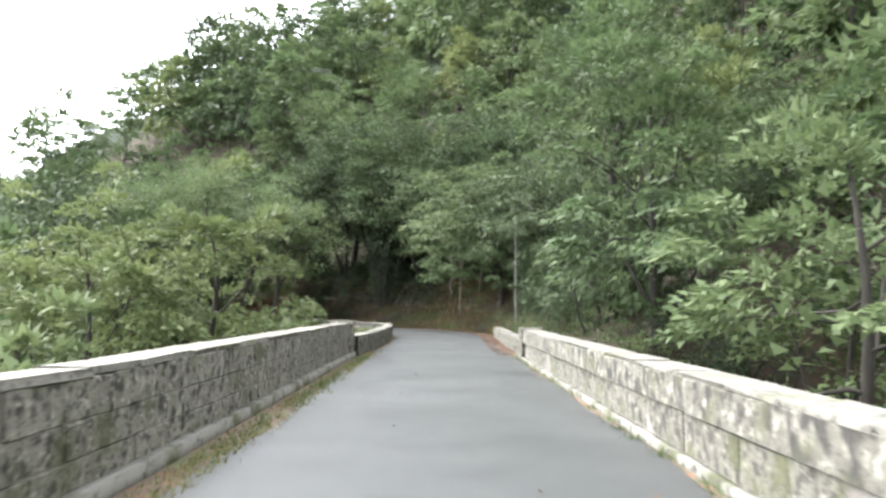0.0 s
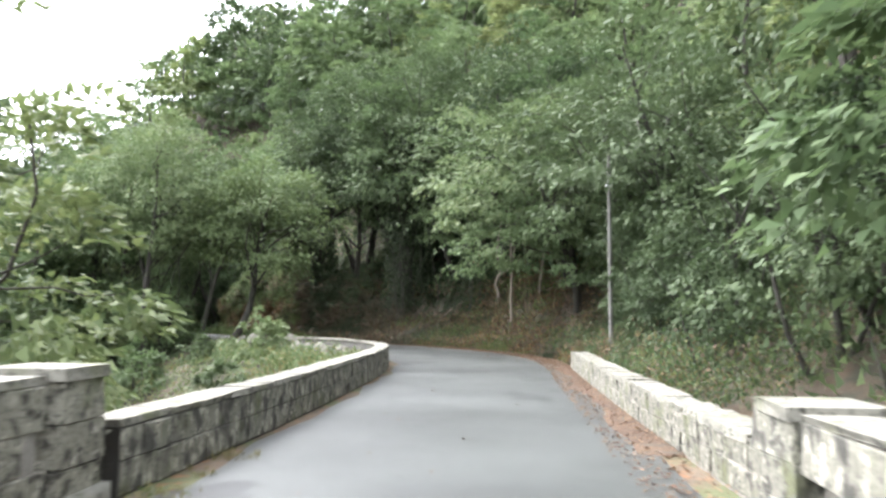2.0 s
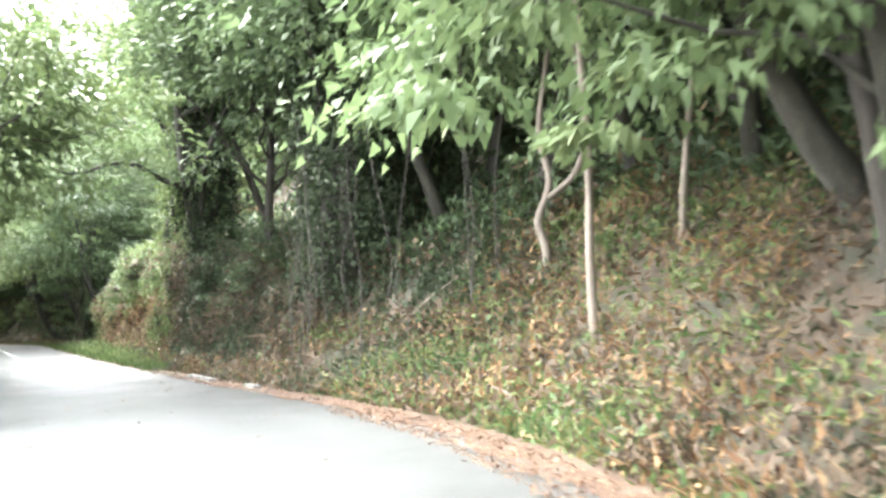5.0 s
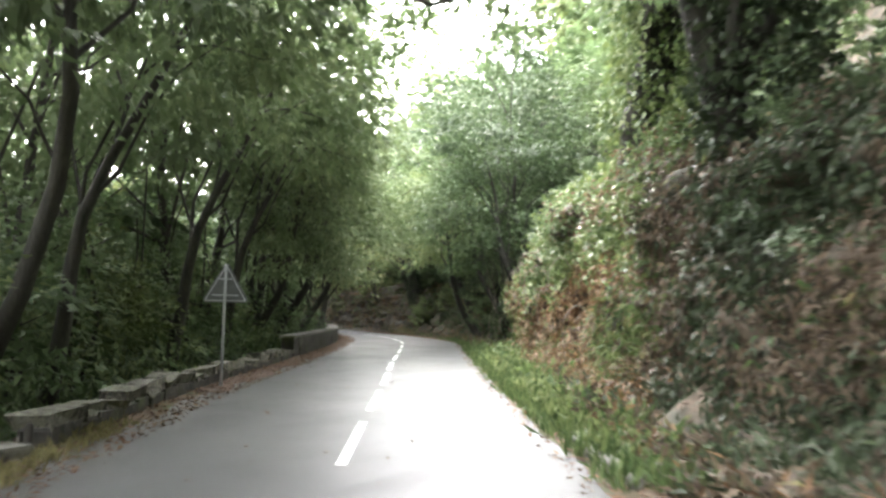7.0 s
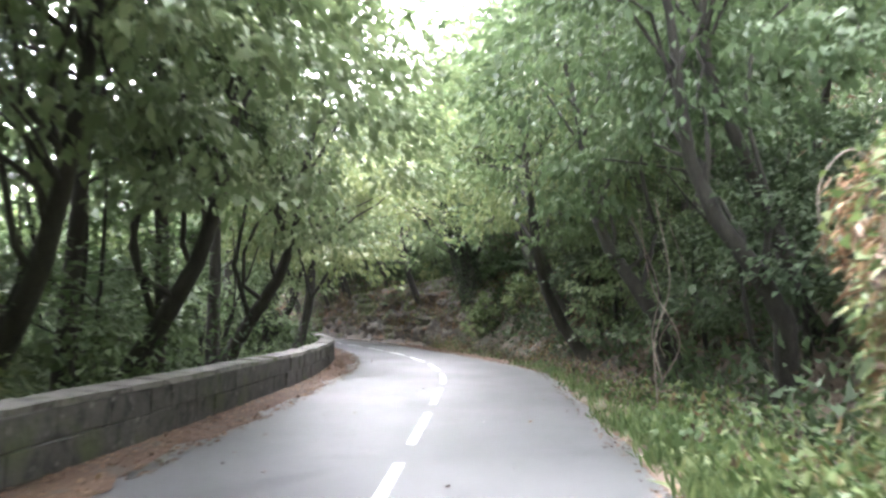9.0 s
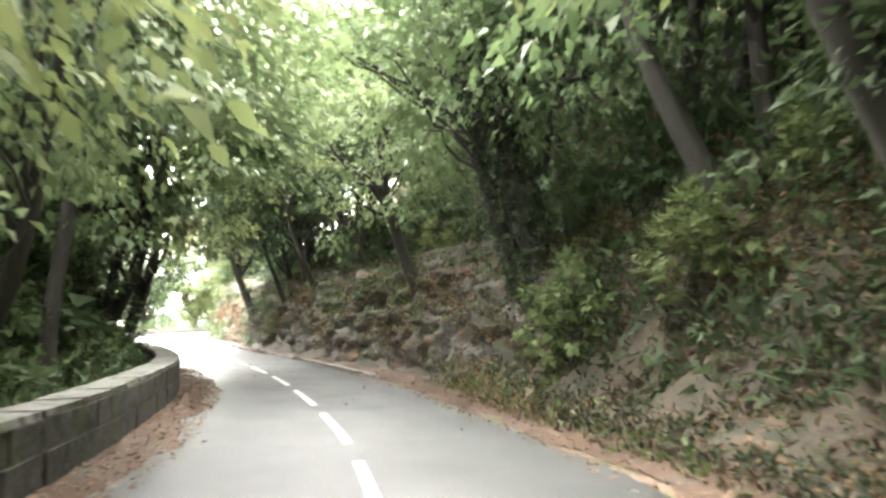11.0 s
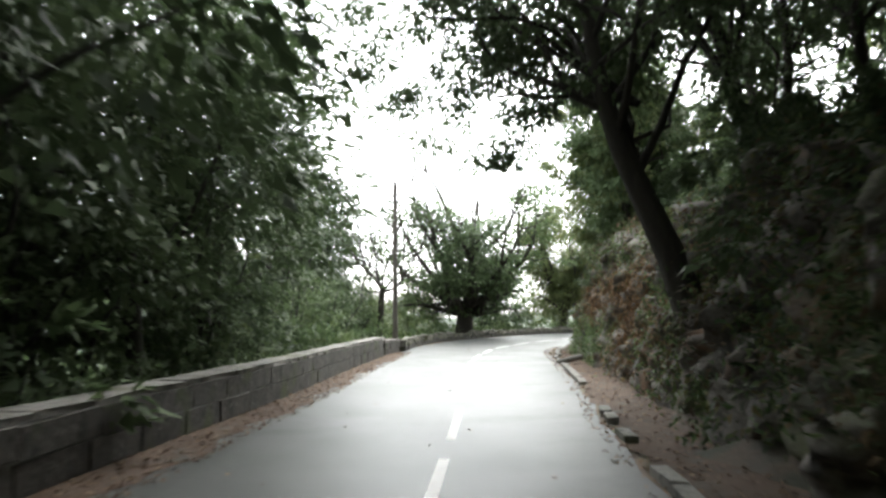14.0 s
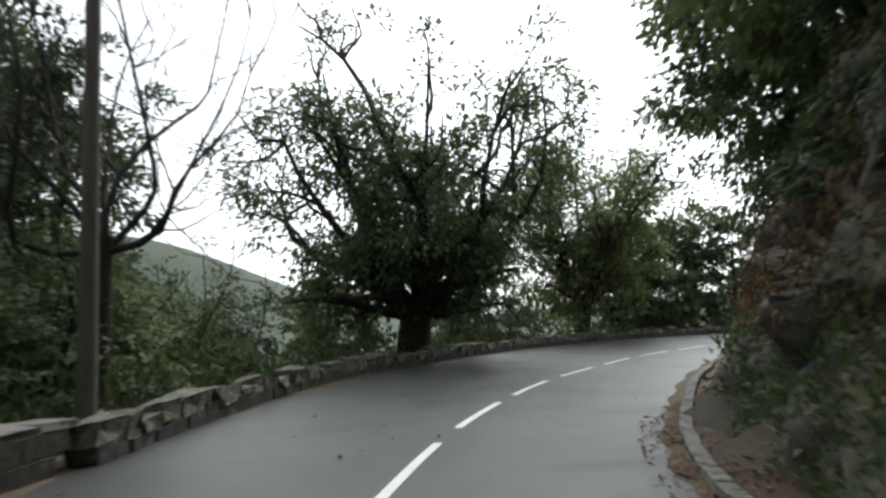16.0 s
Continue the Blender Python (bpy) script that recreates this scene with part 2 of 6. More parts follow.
FARFOREST = material("far_forest", [(0.022, 0.035, 0.02), (0.038, 0.055, 0.03), (0.06, 0.08, 0.042)], 0.03, 0.3, 0.95, 1.0, coords="World", bump_scale=0.2)
LITTERBED = material("bed_of_dead_leaves", [(0.038, 0.022, 0.012), (0.07, 0.04, 0.021), (0.11, 0.068, 0.038)], 1.2, 22, 0.95, 1.0, coords="World", bump_scale=25, spots=[((0.07, 0.065, 0.05), 2.0, (0.55, 0.7))])
POLEGREY = material("grey_pole", [(0.10, 0.096, 0.085), (0.145, 0.14, 0.125), (0.19, 0.185, 0.17)], 2, 30, 0.85, 0.3)

# ---- geometry helpers ----


def fast_mesh(name, verts, faces, mats, smooth=False, index=None):
    """A mesh from arrays; all faces have the same number of corners."""
    verts, faces = np.asarray(verts, np.float32), np.asarray(faces, np.int32)
    me = bpy.data.meshes.new(name)
    k = faces.shape[1]
    me.vertices.add(len(verts))
    me.vertices.foreach_set("co", verts.ravel())
    me.loops.add(faces.size)
    me.loops.foreach_set("vertex_index", faces.ravel())
    me.polygons.add(len(faces))
    me.polygons.foreach_set("loop_start", np.arange(0, faces.size, k, dtype=np.int32))
    if smooth:
        me.polygons.foreach_set("use_smooth", np.ones(len(faces), bool))
    for m in (mats if isinstance(mats, (list, tuple)) else [mats]):
        me.materials.append(m)
    if index is not None:
        me.polygons.foreach_set("material_index", np.asarray(index, np.int32))
    me.update(calc_edges=True)
    return me


def part(name, data, parent, label=""):
    ob = new(name, data)
    ob.parent = parent
    return tagged(ob, label)


def thing(name, label, category, place=None, group=""):
    return_ob = new(name)
    if place is not None:
        return_ob.matrix_basis = place
    return tagged(return_ob, label, category, group)


def joined(pieces):
    """Vertices and faces of several (verts, faces) in one."""
    vs, fs, o = [], [], 0
    for v, f in pieces:
        vs.append(np.asarray(v, float))
        fs.append(np.asarray(f, int) + o)
        o += len(v)
    return np.concatenate(vs), np.concatenate(fs)


def unit(a):
    return a / np.maximum(np.linalg.norm(a, axis=-1, keepdims=True), 1e-9)


def tube(points, radii, sides=7):
    """A tapered tube along points."""
    p, r = np.asarray(points, float), np.asarray(radii, float)
    d = unit(np.gradient(p, axis=0))
    ref = np.where(np.abs(d[:, 2:3]) > 0.9, [[1.0, 0, 0]], [[0, 0, 1.0]])
    a = unit(np.cross(d, ref))
    for i in range(1, len(p)):
        q = a[i - 1] - d[i] * np.dot(a[i - 1], d[i])
        a[i] = q / max(np.linalg.norm(q), 1e-9)
    b = np.cross(d, a)
    ang = np.linspace(0, 2 * np.pi, sides, endpoint=False)
    v = p[:, None] + r[:, None, None] * (a[:, None] * np.cos(ang)[None, :, None] + b[:, None] * np.sin(ang)[None, :, None])
    n = len(p)
    i, j = np.meshgrid(np.arange(n - 1), np.arange(sides), indexing="ij")
    k = (j + 1) % sides
    f = np.stack([i * sides + j, i * sides + k, (i + 1) * sides + k, (i + 1) * sides + j], -1).reshape(-1, 4)
    return v.reshape(-1, 3), f


def grow(start, end, rng, bend=0.12, n=6, sag=0.0):
    """A smoothly bent line from start to end."""
    start, end = np.asarray(start, float), np.asarray(end, float)
    t = np.linspace(0, 1, n)[:, None]
    size = np.linalg.norm(end - start)
    wave = sum(rng.normal(0, bend * size / k, (1, 3)) * np.sin(np.pi * k * t) for k in (1, 2, 3))
    p = start + (end - start) * t + wave * 0.7
    p[:, 2] += sag * size * (t * (1 - t) * 4)[:, 0]
    return p


def blades(pos, way, size, rng, width=0.5, fold=0.15, up=(0, 0, 1), upmix=0.8, tri=False):
    """Small folded leaves: base at pos, tip along way. tri: three-cornered, for leaves further off."""
    n = len(pos)
    size = np.broadcast_to(size, (n,))[:, None]
    way = unit(way)
    nrm = unit(np.asarray(up, float) * upmix + rng.normal(0, 0.55, (n, 3)))
    side = unit(np.cross(way, nrm))
    nrm = np.cross(side, way)
    if tri:
        v = np.stack([pos - side * size * width * 0.55, pos + way * size, pos + side * size * width * 0.55 + way * size * 0.25], 1).reshape(-1, 3)
        return v, np.arange(3 * n).reshape(n, 3)
    mid = pos + way * size * 0.45 + nrm * size * fold
    v = np.stack([pos, mid - side * size * width / 2, pos + way * size - nrm * size * fold * 0.5, mid + side * size * width / 2], 1).reshape(-1, 3)
    return v, np.arange(4 * n).reshape(n, 4)


def leaf_clumps(centres, radius, count, size, rng, flat=0.5, droop=0.35, heart=None, width=0.55, tri=False):
    """Sprays of leaves round each centre, hanging a little, facing away from the heart of the crown."""
    c = np.repeat(centres, count, 0)
    n = len(c)
    rad = np.repeat(np.broadcast_to(radius, (len(centres),)), count)[:, None]
    off = unit(rng.normal(0, 1, (n, 3))) * rng.random((n, 1)) ** 0.45
    off[:, 2] *= flat
    p = c + off * rad
    out = off.copy()
    if heart is not None:
        out = out + 0.8 * unit(c - heart)
    p[:, 2] -= 0.45 * rad[:, 0] * (off[:, 0] ** 2 + off[:, 1] ** 2)
    way = out + rng.normal(0, 0.45, (n, 3))
    way[:, 2] -= droop
    return blades(p, way, size * (0.65 + 0.7 * rng.random(n)), rng, width, upmix=1.5, tri=tri)


# ---- the road's line: left and right edges of the asphalt, station by station ----
EDGES = np.array([
    (-2.35, -60, 2.2, -60), (-2.35, -40, 2.2, -40), (-2.35, -18, 2.2, -18), (-2.35, 0, 2.2, 0), (-2.35, 12, 2.2, 12), (-2.35, 24, 2.2, 24),
    (-2.3, 33, 2.3, 34), (-2.45, 39, 2.4, 41), (-3.1, 43.2, 1.7, 46.8), (-5.4, 48.4, -0.4, 52.0), (-8.9, 53.6, -3.4, 56.0),
    (-13.0, 58.7, -7.7, 60.5), (-16.8, 62.7, -11.5, 64.8), (-20.5, 66.7, -15.6, 69.5), (-24.4, 71.4, -19.6, 74.3), (-28.2, 76.0, -23.8, 79.3),
    (-32.1, 80.6, -28.4, 84.9), (-37.0, 86.0, -33.7, 91.0), (-42.4, 90.9, -39.2, 94.9), (-47.5, 94.5, -44.3, 97.9), (-51.4, 96.8, -48.0, 100.0),
    (-56.2, 98.9, -53.2, 102.4), (-62.2, 101.1, -60.0, 105.2), (-68.5, 103.0, -67.2, 107.9), (-74, 105.0, -73.2, 110.2), (-80, 107.3, -80.2, 113.2),
    (-86, 109.4, -86.8, 115.9), (-92.5, 111.8, -92.4, 118.2), (-98.6, 114.0, -95.6, 119.9), (-103.0, 116.2, -98.8, 122.2), (-108.4, 119.4, -102.6, 125.2),
    (-114.5, 124.7, -107.2, 129.5), (-119.5, 130.0, -111.2, 133.9), (-124.5, 138, -116, 140.5), (-129, 150, -120, 151), (-131, 168, -122, 168)])
CENTRE = np.array([
    (-9.8, 58.9), (-13.4, 63.2), (-16.3, 66.6), (-19.6, 70.47), (-23.9, 75.4), (-28.3, 80.6), (-31.3, 84.1), (-34.7, 87.9), (-38.4, 91.2), (-42.3, 94.0),
    (-45.6, 96.0), (-49.1, 97.9), (-52.7, 99.7), (-56.5, 101.4), (-62.5, 103.9), (-70, 106.8), (-78.3, 109.9), (-83.7, 111.8), (-89.8, 114.1), (-95.4, 116.72),
    (-99.5, 119.15), (-103.6, 122.2), (-107.4, 125.8), (-110.8, 129.4), (-114.8, 135), (-119.2, 143)])


def spline(points, per=8):
    """A smooth line through points (Catmull-Rom); every per-th sample is a given point."""
    p = np.asarray(points, float)
    p = np.vstack([2 * p[:1] - p[1:2], p, 2 * p[-1:] - p[-2:-1]])
    t = np.linspace(0, 1, per, endpoint=False)[:, None]
    out = []
    for a, b, c, d in zip(p[:-3], p[1:-2], p[2:-1], p[3:]):
        out.append(0.5 * (2 * b + (c - a) * t + (2 * a - 5 * b + 4 * c - d) * t ** 2 + (3 * b - a - 3 * c + d) * t ** 3))
    return np.vstack(out + [p[-2:-1]])


PER = 8
STA = spline(EDGES, PER)
LEFT, RIGHT = STA[:, :2], STA[:, 2:]
ACROSS = unit(RIGHT - LEFT)
MID = (LEFT + RIGHT) / 2
HALF = np.linalg.norm(RIGHT - LEFT, axis=1) / 2


def st(u):
    """Sample index of a station."""
    return np.clip(u * PER, 0, len(STA) - 1)


def lerp(a, u):
    i = st(np.asarray(u, float))
    k = np.clip(np.floor(i).astype(int), 0, len(a) - 2)
    f = (i - k)[..., None]
    return a[k] * (1 - f) + a[k + 1] * f


def beside(u, d, right=True):
    """The place d metres outside the right (or left) edge at station u."""
    n = unit(lerp(ACROSS, u))
    d = np.asarray(d, float)[..., None]
    return lerp(RIGHT, u) + n * d if right else lerp(LEFT, u) - n * d


def smooth(a, b, x):
    t = np.clip((x - a) / (b - a), 0, 1)
    return t * t * (3 - 2 * t)


def waves(x, y, s):
    """Cheap smooth noise in -1..1."""
    return (np.sin(x * s + 1.3 * np.sin(y * s * 0.7 + 0.5)) + np.sin(y * s * 1.3 + 1.7 * np.sin(x * s * 0.6 + 2.1)) + np.sin((x + y) * s * 1.9 + 0.8)) / 3


U_KEYS = np.array([0, 5, 6, 7, 9, 11, 12.5, 14, 15.5, 17, 19, 21, 24, 27, 28.5, 30, 32, 36])
BANK_H = np.array([0.0, 0.0, 0.8, 1.6, 2.2, 2.6, 3.4, 4.2, 2.2, 2.0, 2.6, 3.2, 3.6, 4.0, 4.0, 3.2, 2.0, 1.5])
BANK_W = np.array([4.0, 4.0, 3.0, 3.0, 3.4, 3.6, 3.4, 3.2, 3.2, 2.4, 2.4, 2.6, 2.6, 2.4, 2.2, 2.4, 4.0, 5.0])
BANK_0 = np.array([1.0, 1.0, 1.4, 1.2, 0.7, 0.7, 1.1, 1.9, 2.6, 1.8, 1.4, 1.3, 1.3, 1.1, 1.0, 1.4, 2.0, 2.0])
HILL = np.array([0.6, 0.6, 0.75, 0.95, 1.1, 1.12, 1.1, 1.1, 1.1, 1.1, 1.1, 1.05, 1.05, 1.0, 0.85, 0.55, 0.3, 0.1])
LEDGE = np.array([0.8, 0.8, 1.0, 3.0, 6.0, 1.4, 1.2, 1.2, 1.2, 1.2, 1.2, 1.4, 1.4, 1.6, 2.5, 3.0, 3.0, 3.0])


def ground(x, y):
    """Height of the ground: a wooded hill on the right of the road, a valley on its left, a gorge under the bridge."""
    x, y = np.atleast_1d(np.asarray(x, float)), np.atleast_1d(np.asarray(y, float))
    near = np.empty(len(x), int)
    for k in range(0, len(x), 20000):
        s = slice(k, k + 20000)
        near[s] = np.argmin((x[s, None] - MID[None, :, 0]) ** 2 + (y[s, None] - MID[None, :, 1]) ** 2, 1)
    dx, dy = x - MID[near, 0], y - MID[near, 1]
    dist = np.hypot(dx, dy)
    lat = dx * ACROSS[near, 0] + dy * ACROSS[near, 1]
    lat = np.sign(lat + 1e-9) * np.maximum(np.abs(lat), dist * 0.9)
    u = near / PER
    dr, dl = lat - HALF[near], -lat - HALF[near]
    g = lambda a: np.interp(u, U_KEYS, a)
    b0, bw, bh = g(BANK_0), g(BANK_W), g(BANK_H)
    rough = waves(x, y, 0.9) * 0.18 + waves(x, y, 0.23) * 0.5
    run = np.maximum(dr - b0 - bw * 0.6, 0)
    up = bh * smooth(0, 1, (dr - b0) / bw) + g(HILL) * 150 * (1 - np.exp(-run / 150)) * (0.55 + 0.45 * smooth(4, 26, run))
    right = -0.07 + up + rough * smooth(b0, b0 + 3, dr)
    led = g(LEDGE)
    down = -0.55 * np.maximum(dl - led, 0)
    down = -26 * (1 - np.exp(down / 26))
    left = -0.09 + down + rough * smooth(led, led + 4, dl)
    z = np.where(lat > 0, right, left)
    z = np.where((dr < 0.25) & (dl < 0.4), -0.09, z)
    # the gorge that the bridge spans
    gorge = smooth(31, 22, y) * smooth(-60, -38, y) * smooth(70, 20, np.abs(x))
    side = smooth(2.4, 5.5, np.abs(x))
    gorge = gorge * np.where(y > 21, side, 1.0)
    z = z * (1 - gorge) + (-7.5 + 0.03 * np.abs(x) + rough) * gorge
    # far ridges round the valley
    away = smooth(160, 420, dist)
    z = z + away * 185 * np.exp(-((x + 1500) ** 2 / 520 ** 2 + (y + 40) ** 2 / 330 ** 2)) + away * 70 * np.exp(-((x + 1500) ** 2 / 500 ** 2 + (y - 1300) ** 2 / 600 ** 2))
    z = z + away * 120 * np.exp(-((x - 500) ** 2 / 300 ** 2 + (y + 600) ** 2 / 500 ** 2)) + away * 70 * np.exp(-((x + 500) ** 2 / 220 ** 2 + (y + 420) ** 2 / 300 ** 2))
    return z


def ground_at(x, y):
    return float(ground([x], [y])[0])

# ---- ground: one sheet to the horizon ----
def axis(lo, hi, step):
    mid = np.arange(lo, hi + step / 2, step)
    out = np.cumsum(step * 1.27 ** np.arange(1, 29))
    return np.concatenate([lo - out[::-1], mid, hi + out])


gx, gy = axis(-140, 36, 1.3), axis(-30, 160, 1.3)
GX, GY = np.meshgrid(gx, gy, indexing="ij")
gz = ground(GX.ravel(), GY.ravel())
i, j = np.meshgrid(np.arange(len(gx) - 1), np.arange(len(gy) - 1), indexing="ij")
ny = len(gy)
gf = np.stack([i * ny + j, (i + 1) * ny + j, (i + 1) * ny + j + 1, i * ny + j + 1], -1).reshape(-1, 4)
cx, cy = GX[:-1, :-1].ravel(), GY[:-1, :-1].ravel()
far = (np.min(np.hypot(cx[:, None] - MID[None, ::6, 0], cy[:, None] - MID[None, ::6, 1]), 1) > 42).astype(int)
tagged(new("ground", fast_mesh("ground", np.stack([GX.ravel(), GY.ravel(), gz], 1), gf, [SOIL, FARFOREST], True, far)), "steep hillside and valley floor of dark leaf mould", "ground", kind="structure")


def ribbon(a, b, z=0.0, lift=0.0, rows=2):
    """A strip between two lines of the same number of points, crowned by lift in the middle."""
    t = np.linspace(0, 1, rows)
    p = a[:, None] * (1 - t)[None, :, None] + b[:, None] * t[None, :, None]
    zz = z + lift * (1 - (2 * t - 1) ** 2)
    v = np.concatenate([p, np.broadcast_to(zz[None, :, None], (*p.shape[:2], 1))], -1).reshape(-1, 3)
    i, j = np.meshgrid(np.arange(len(a) - 1), np.arange(rows - 1), indexing="ij")
    f = np.stack([i * rows + j, i * rows + j + 1, (i + 1) * rows + j + 1, (i + 1) * rows + j], -1).reshape(-1, 4)
    return v, f


# the asphalt, with a ragged edge
nn = len(STA)
k = np.arange(nn)
rag = 0.07 * np.sin(k * 1.9) + 0.06 * np.sin(k * 0.83 + 1)
v, f = ribbon(LEFT + ACROSS * rag[:, None], RIGHT + ACROSS * (0.06 * np.sin(k * 1.47 + 2))[:, None], 0.0, 0.0, 9)
tagged(new("road", fast_mesh("road", v, f, ASPHALT, True)), "narrow worn grey asphalt road, damp and shiny", "road", kind="structure")

# earth verges under both edges, and the leaf litter that lies on them
for name, a, b, z in (("verge_left", LEFT - ACROSS * 0.75, LEFT + ACROSS * 0.25, -0.012), ("verge_right", RIGHT - ACROSS * 0.25, RIGHT + ACROSS * 0.8, -0.012)):
    v, f = ribbon(a, b, z, 0.0, 4)
    v[:, 2] -= 0.006 * (1 + np.sin(v[:, 0] * 2.1) * np.sin(v[:, 1] * 1.7))
    tagged(new(name, fast_mesh(name, v, f, VERGE, True)), "brown earth verge strewn with dead leaves", "verge", kind="structure")

# beds of dead leaves beside the walls and in the gutter
def bed(name, label, u0, u1, d0, d1, right, z):
    us = np.linspace(u0, u1, int((u1 - u0) * 10))
    wob = 0.12 * np.sin(us * 9.1) + 0.1 * np.sin(us * 23.7 + 1)
    a, b = beside(us, np.full(len(us), d1), right), beside(us, d0 + wob, right)
    v, f = ribbon(a, b, z) if right else ribbon(b, a, z)
    tagged(new(name, fast_mesh(name, v, f, LITTERBED, True)), label, "leaf litter", kind="structure")


bed("litter_bed_left", "rust-brown bed of dead leaves at the foot of the wall", 13.0, 27.4, -0.28, 0.44, False, 0.006)
bed("litter_bed_right", "rust-brown dead leaves in the gutter", 16.5, 29.0, 0.12, 1.5, True, 0.006)
bed("litter_bed_bend", "rust-brown dead leaves along the edge of the bend", 5.2, 11.5, -0.12, 0.8, True, 0.006)

# broken centre line: dashes of three metres and gaps of a metre and a third
CL = spline(CENTRE, 12)
cl_s = np.concatenate([[0], np.cumsum(np.linalg.norm(np.diff(CL, axis=0), axis=1))])


def on_centre(s):
    return np.stack([np.interp(s, cl_s, CL[:, 0]), np.interp(s, cl_s, CL[:, 1])], -1)


def centre_station(x, y):
    return cl_s[np.argmin((CL[:, 0] - x) ** 2 + (CL[:, 1] - y) ** 2)]


markings = tagged(new("centre_line"), "broken white centre line painted on asphalt", "road marking", kind="structure")
s_a, s_b = centre_station(-24.1, 75.74), centre_station(-92.5, 115.3)
count = round((s_b - s_a) / 4.33)
step = (s_b - s_a) / count
for q in range(-3, count + 9):
    end = s_a + q * step
    if end < 3.2 or end > cl_s[-1] - 1:
        continue
    ss = np.linspace(end - 3.0, end, 7)
    p = on_centre(ss)
    d = unit(np.gradient(p, axis=0))
    n = np.stack([d[:, 1], -d[:, 0]], -1) * 0.06
    v, f = ribbon(p - n, p + n, 0.005)
    part("dash", fast_mesh("dash", v, f, PAINT), markings)


# dark patches, damp and old tar on the road
def road_patch(x, y, long, wide, yaw, seed, label):
    rng = np.random.default_rng(seed)
    a = np.linspace(0, 2 * np.pi, 28, endpoint=False)
    r = 1 + 0.22 * np.sin(2 * a + rng.uniform(0, 6)) + 0.16 * np.sin(5 * a + rng.uniform(0, 6)) + rng.normal(0, 0.06, 28)
    px, py = long / 2 * r * np.cos(a), wide / 2 * r * np.sin(a)
    c, q = math.cos(radians(yaw)), math.sin(radians(yaw))
    v = np.c_[np.r_[x, x + px * c - py * q], np.r_[y, y + px * q + py * c], np.full(29, 0.004)]
    k = np.arange(28)
    f = np.c_[np.zeros(28, int), 1 + k, 1 + (k + 1) % 28]
    tagged(new("road_patch", fast_mesh("road_patch", v, f, ASPHALT_DARK)), label, "road patch", kind="structure")


road_patch(-9.7, 60.0, 1.9, 0.7, 40, 1, "dark patch on the asphalt")
road_patch(-9.0, 61.2, 1.1, 0.4, 20, 2, "dark patch on the asphalt")
road_patch(-2.0, 23.6, 1.5, 0.9, 80, 3, "dark damp patch beside the end of the parapet")
road_patch(-1.6, 21.4, 0.7, 0.4, 95, 4, "dark damp patch beside the end of the parapet")
road_patch(-88.9, 113.5, 0.42, 0.34, 0, 5, "small round tar patch on the asphalt")

# ---- masonry ----
def stone_mesh(name, mat, seed, rough=0.045, sides=True):
    """A rough-hewn block of unit size, centred, with chamfered, uneven edges."""
    rng = np.random.default_rng(seed)
    bm = bmesh.new()
    bmesh.ops.create_cube(bm, size=1.0)
    bmesh.ops.bevel(bm, geom=bm.edges[:], offset=0.03, segments=1, affect="EDGES")
    for w in bm.verts:
        w.co += Vector(rng.normal(0, rough * 0.5, 3))
    me = bpy.data.meshes.new(name)
    bm.to_mesh(me)
    bm.free()
    me.materials.append(mat)
    return me


BLOCKS = [stone_mesh("stone", STONE, 10 + q, 0.026) for q in range(7)]
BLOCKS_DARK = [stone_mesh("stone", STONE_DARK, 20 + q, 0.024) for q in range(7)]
BLOCKS_PALE = [stone_mesh("stone", STONE_PALE, 30 + q, 0.026) for q in range(7)]
BLOCKS_STAINED = [stone_mesh("stone", STONE_STAINED, 40 + q, 0.026) for q in range(7)]
KERBS = [stone_mesh("kerbstone", COPING_OLD, 60 + q, 0.05) for q in range(5)]
BOULDERS = [stone_mesh("stone", STONE_PALE, 50 + q, 0.13) for q in range(6)]
COPES = [stone_mesh("coping_block", COPING, 70 + q, 0.05) for q in range(5)]
COPES_OLD = [stone_mesh("coping_block", COPING_OLD, 80 + q, 0.06) for q in range(5)]


def resample(line, step):
    s = np.concatenate([[0], np.cumsum(np.linalg.norm(np.diff(line, axis=0), axis=1))])
    t = np.arange(0, s[-1], step)
    return np.stack([np.interp(t, s, line[:, 0]), np.interp(t, s, line[:, 1])], -1), t


def wall_body(name, line, thick, z0, z1, mat, label, wobble=0.0):
    """The core of a wall: line is its road face, thick reaches to the left of the way along it (negative: right)."""
    p, t = resample(line, 0.5)
    d = unit(np.gradient(p, axis=0))
    n = np.stack([-d[:, 1], d[:, 0]], -1)
    a, b = p, p + n * thick
    top = z1 + wobble * (np.sin(t * 1.3) + np.sin(t * 2.9 + 1)) / 2
    ring = np.stack([np.c_[a, np.full(len(a), z0)], np.c_[a, top], np.c_[b, top], np.c_[b, np.full(len(a), z0)]], 1)
    m = len(p)
    i, j = np.meshgrid(np.arange(m - 1), np.arange(4), indexing="ij")
    k = (j + 1) % 4
    f = np.stack([i * 4 + j, i * 4 + k, (i + 1) * 4 + k, (i + 1) * 4 + j], -1).reshape(-1, 4)
    f = np.vstack([f, [[0, 1, 2, 3]], [[(m - 1) * 4 + q for q in (3, 2, 1, 0)]]])
    return tagged(new(name, fast_mesh(name, ring.reshape(-1, 3), f, mat)), label, "wall", kind="structure")


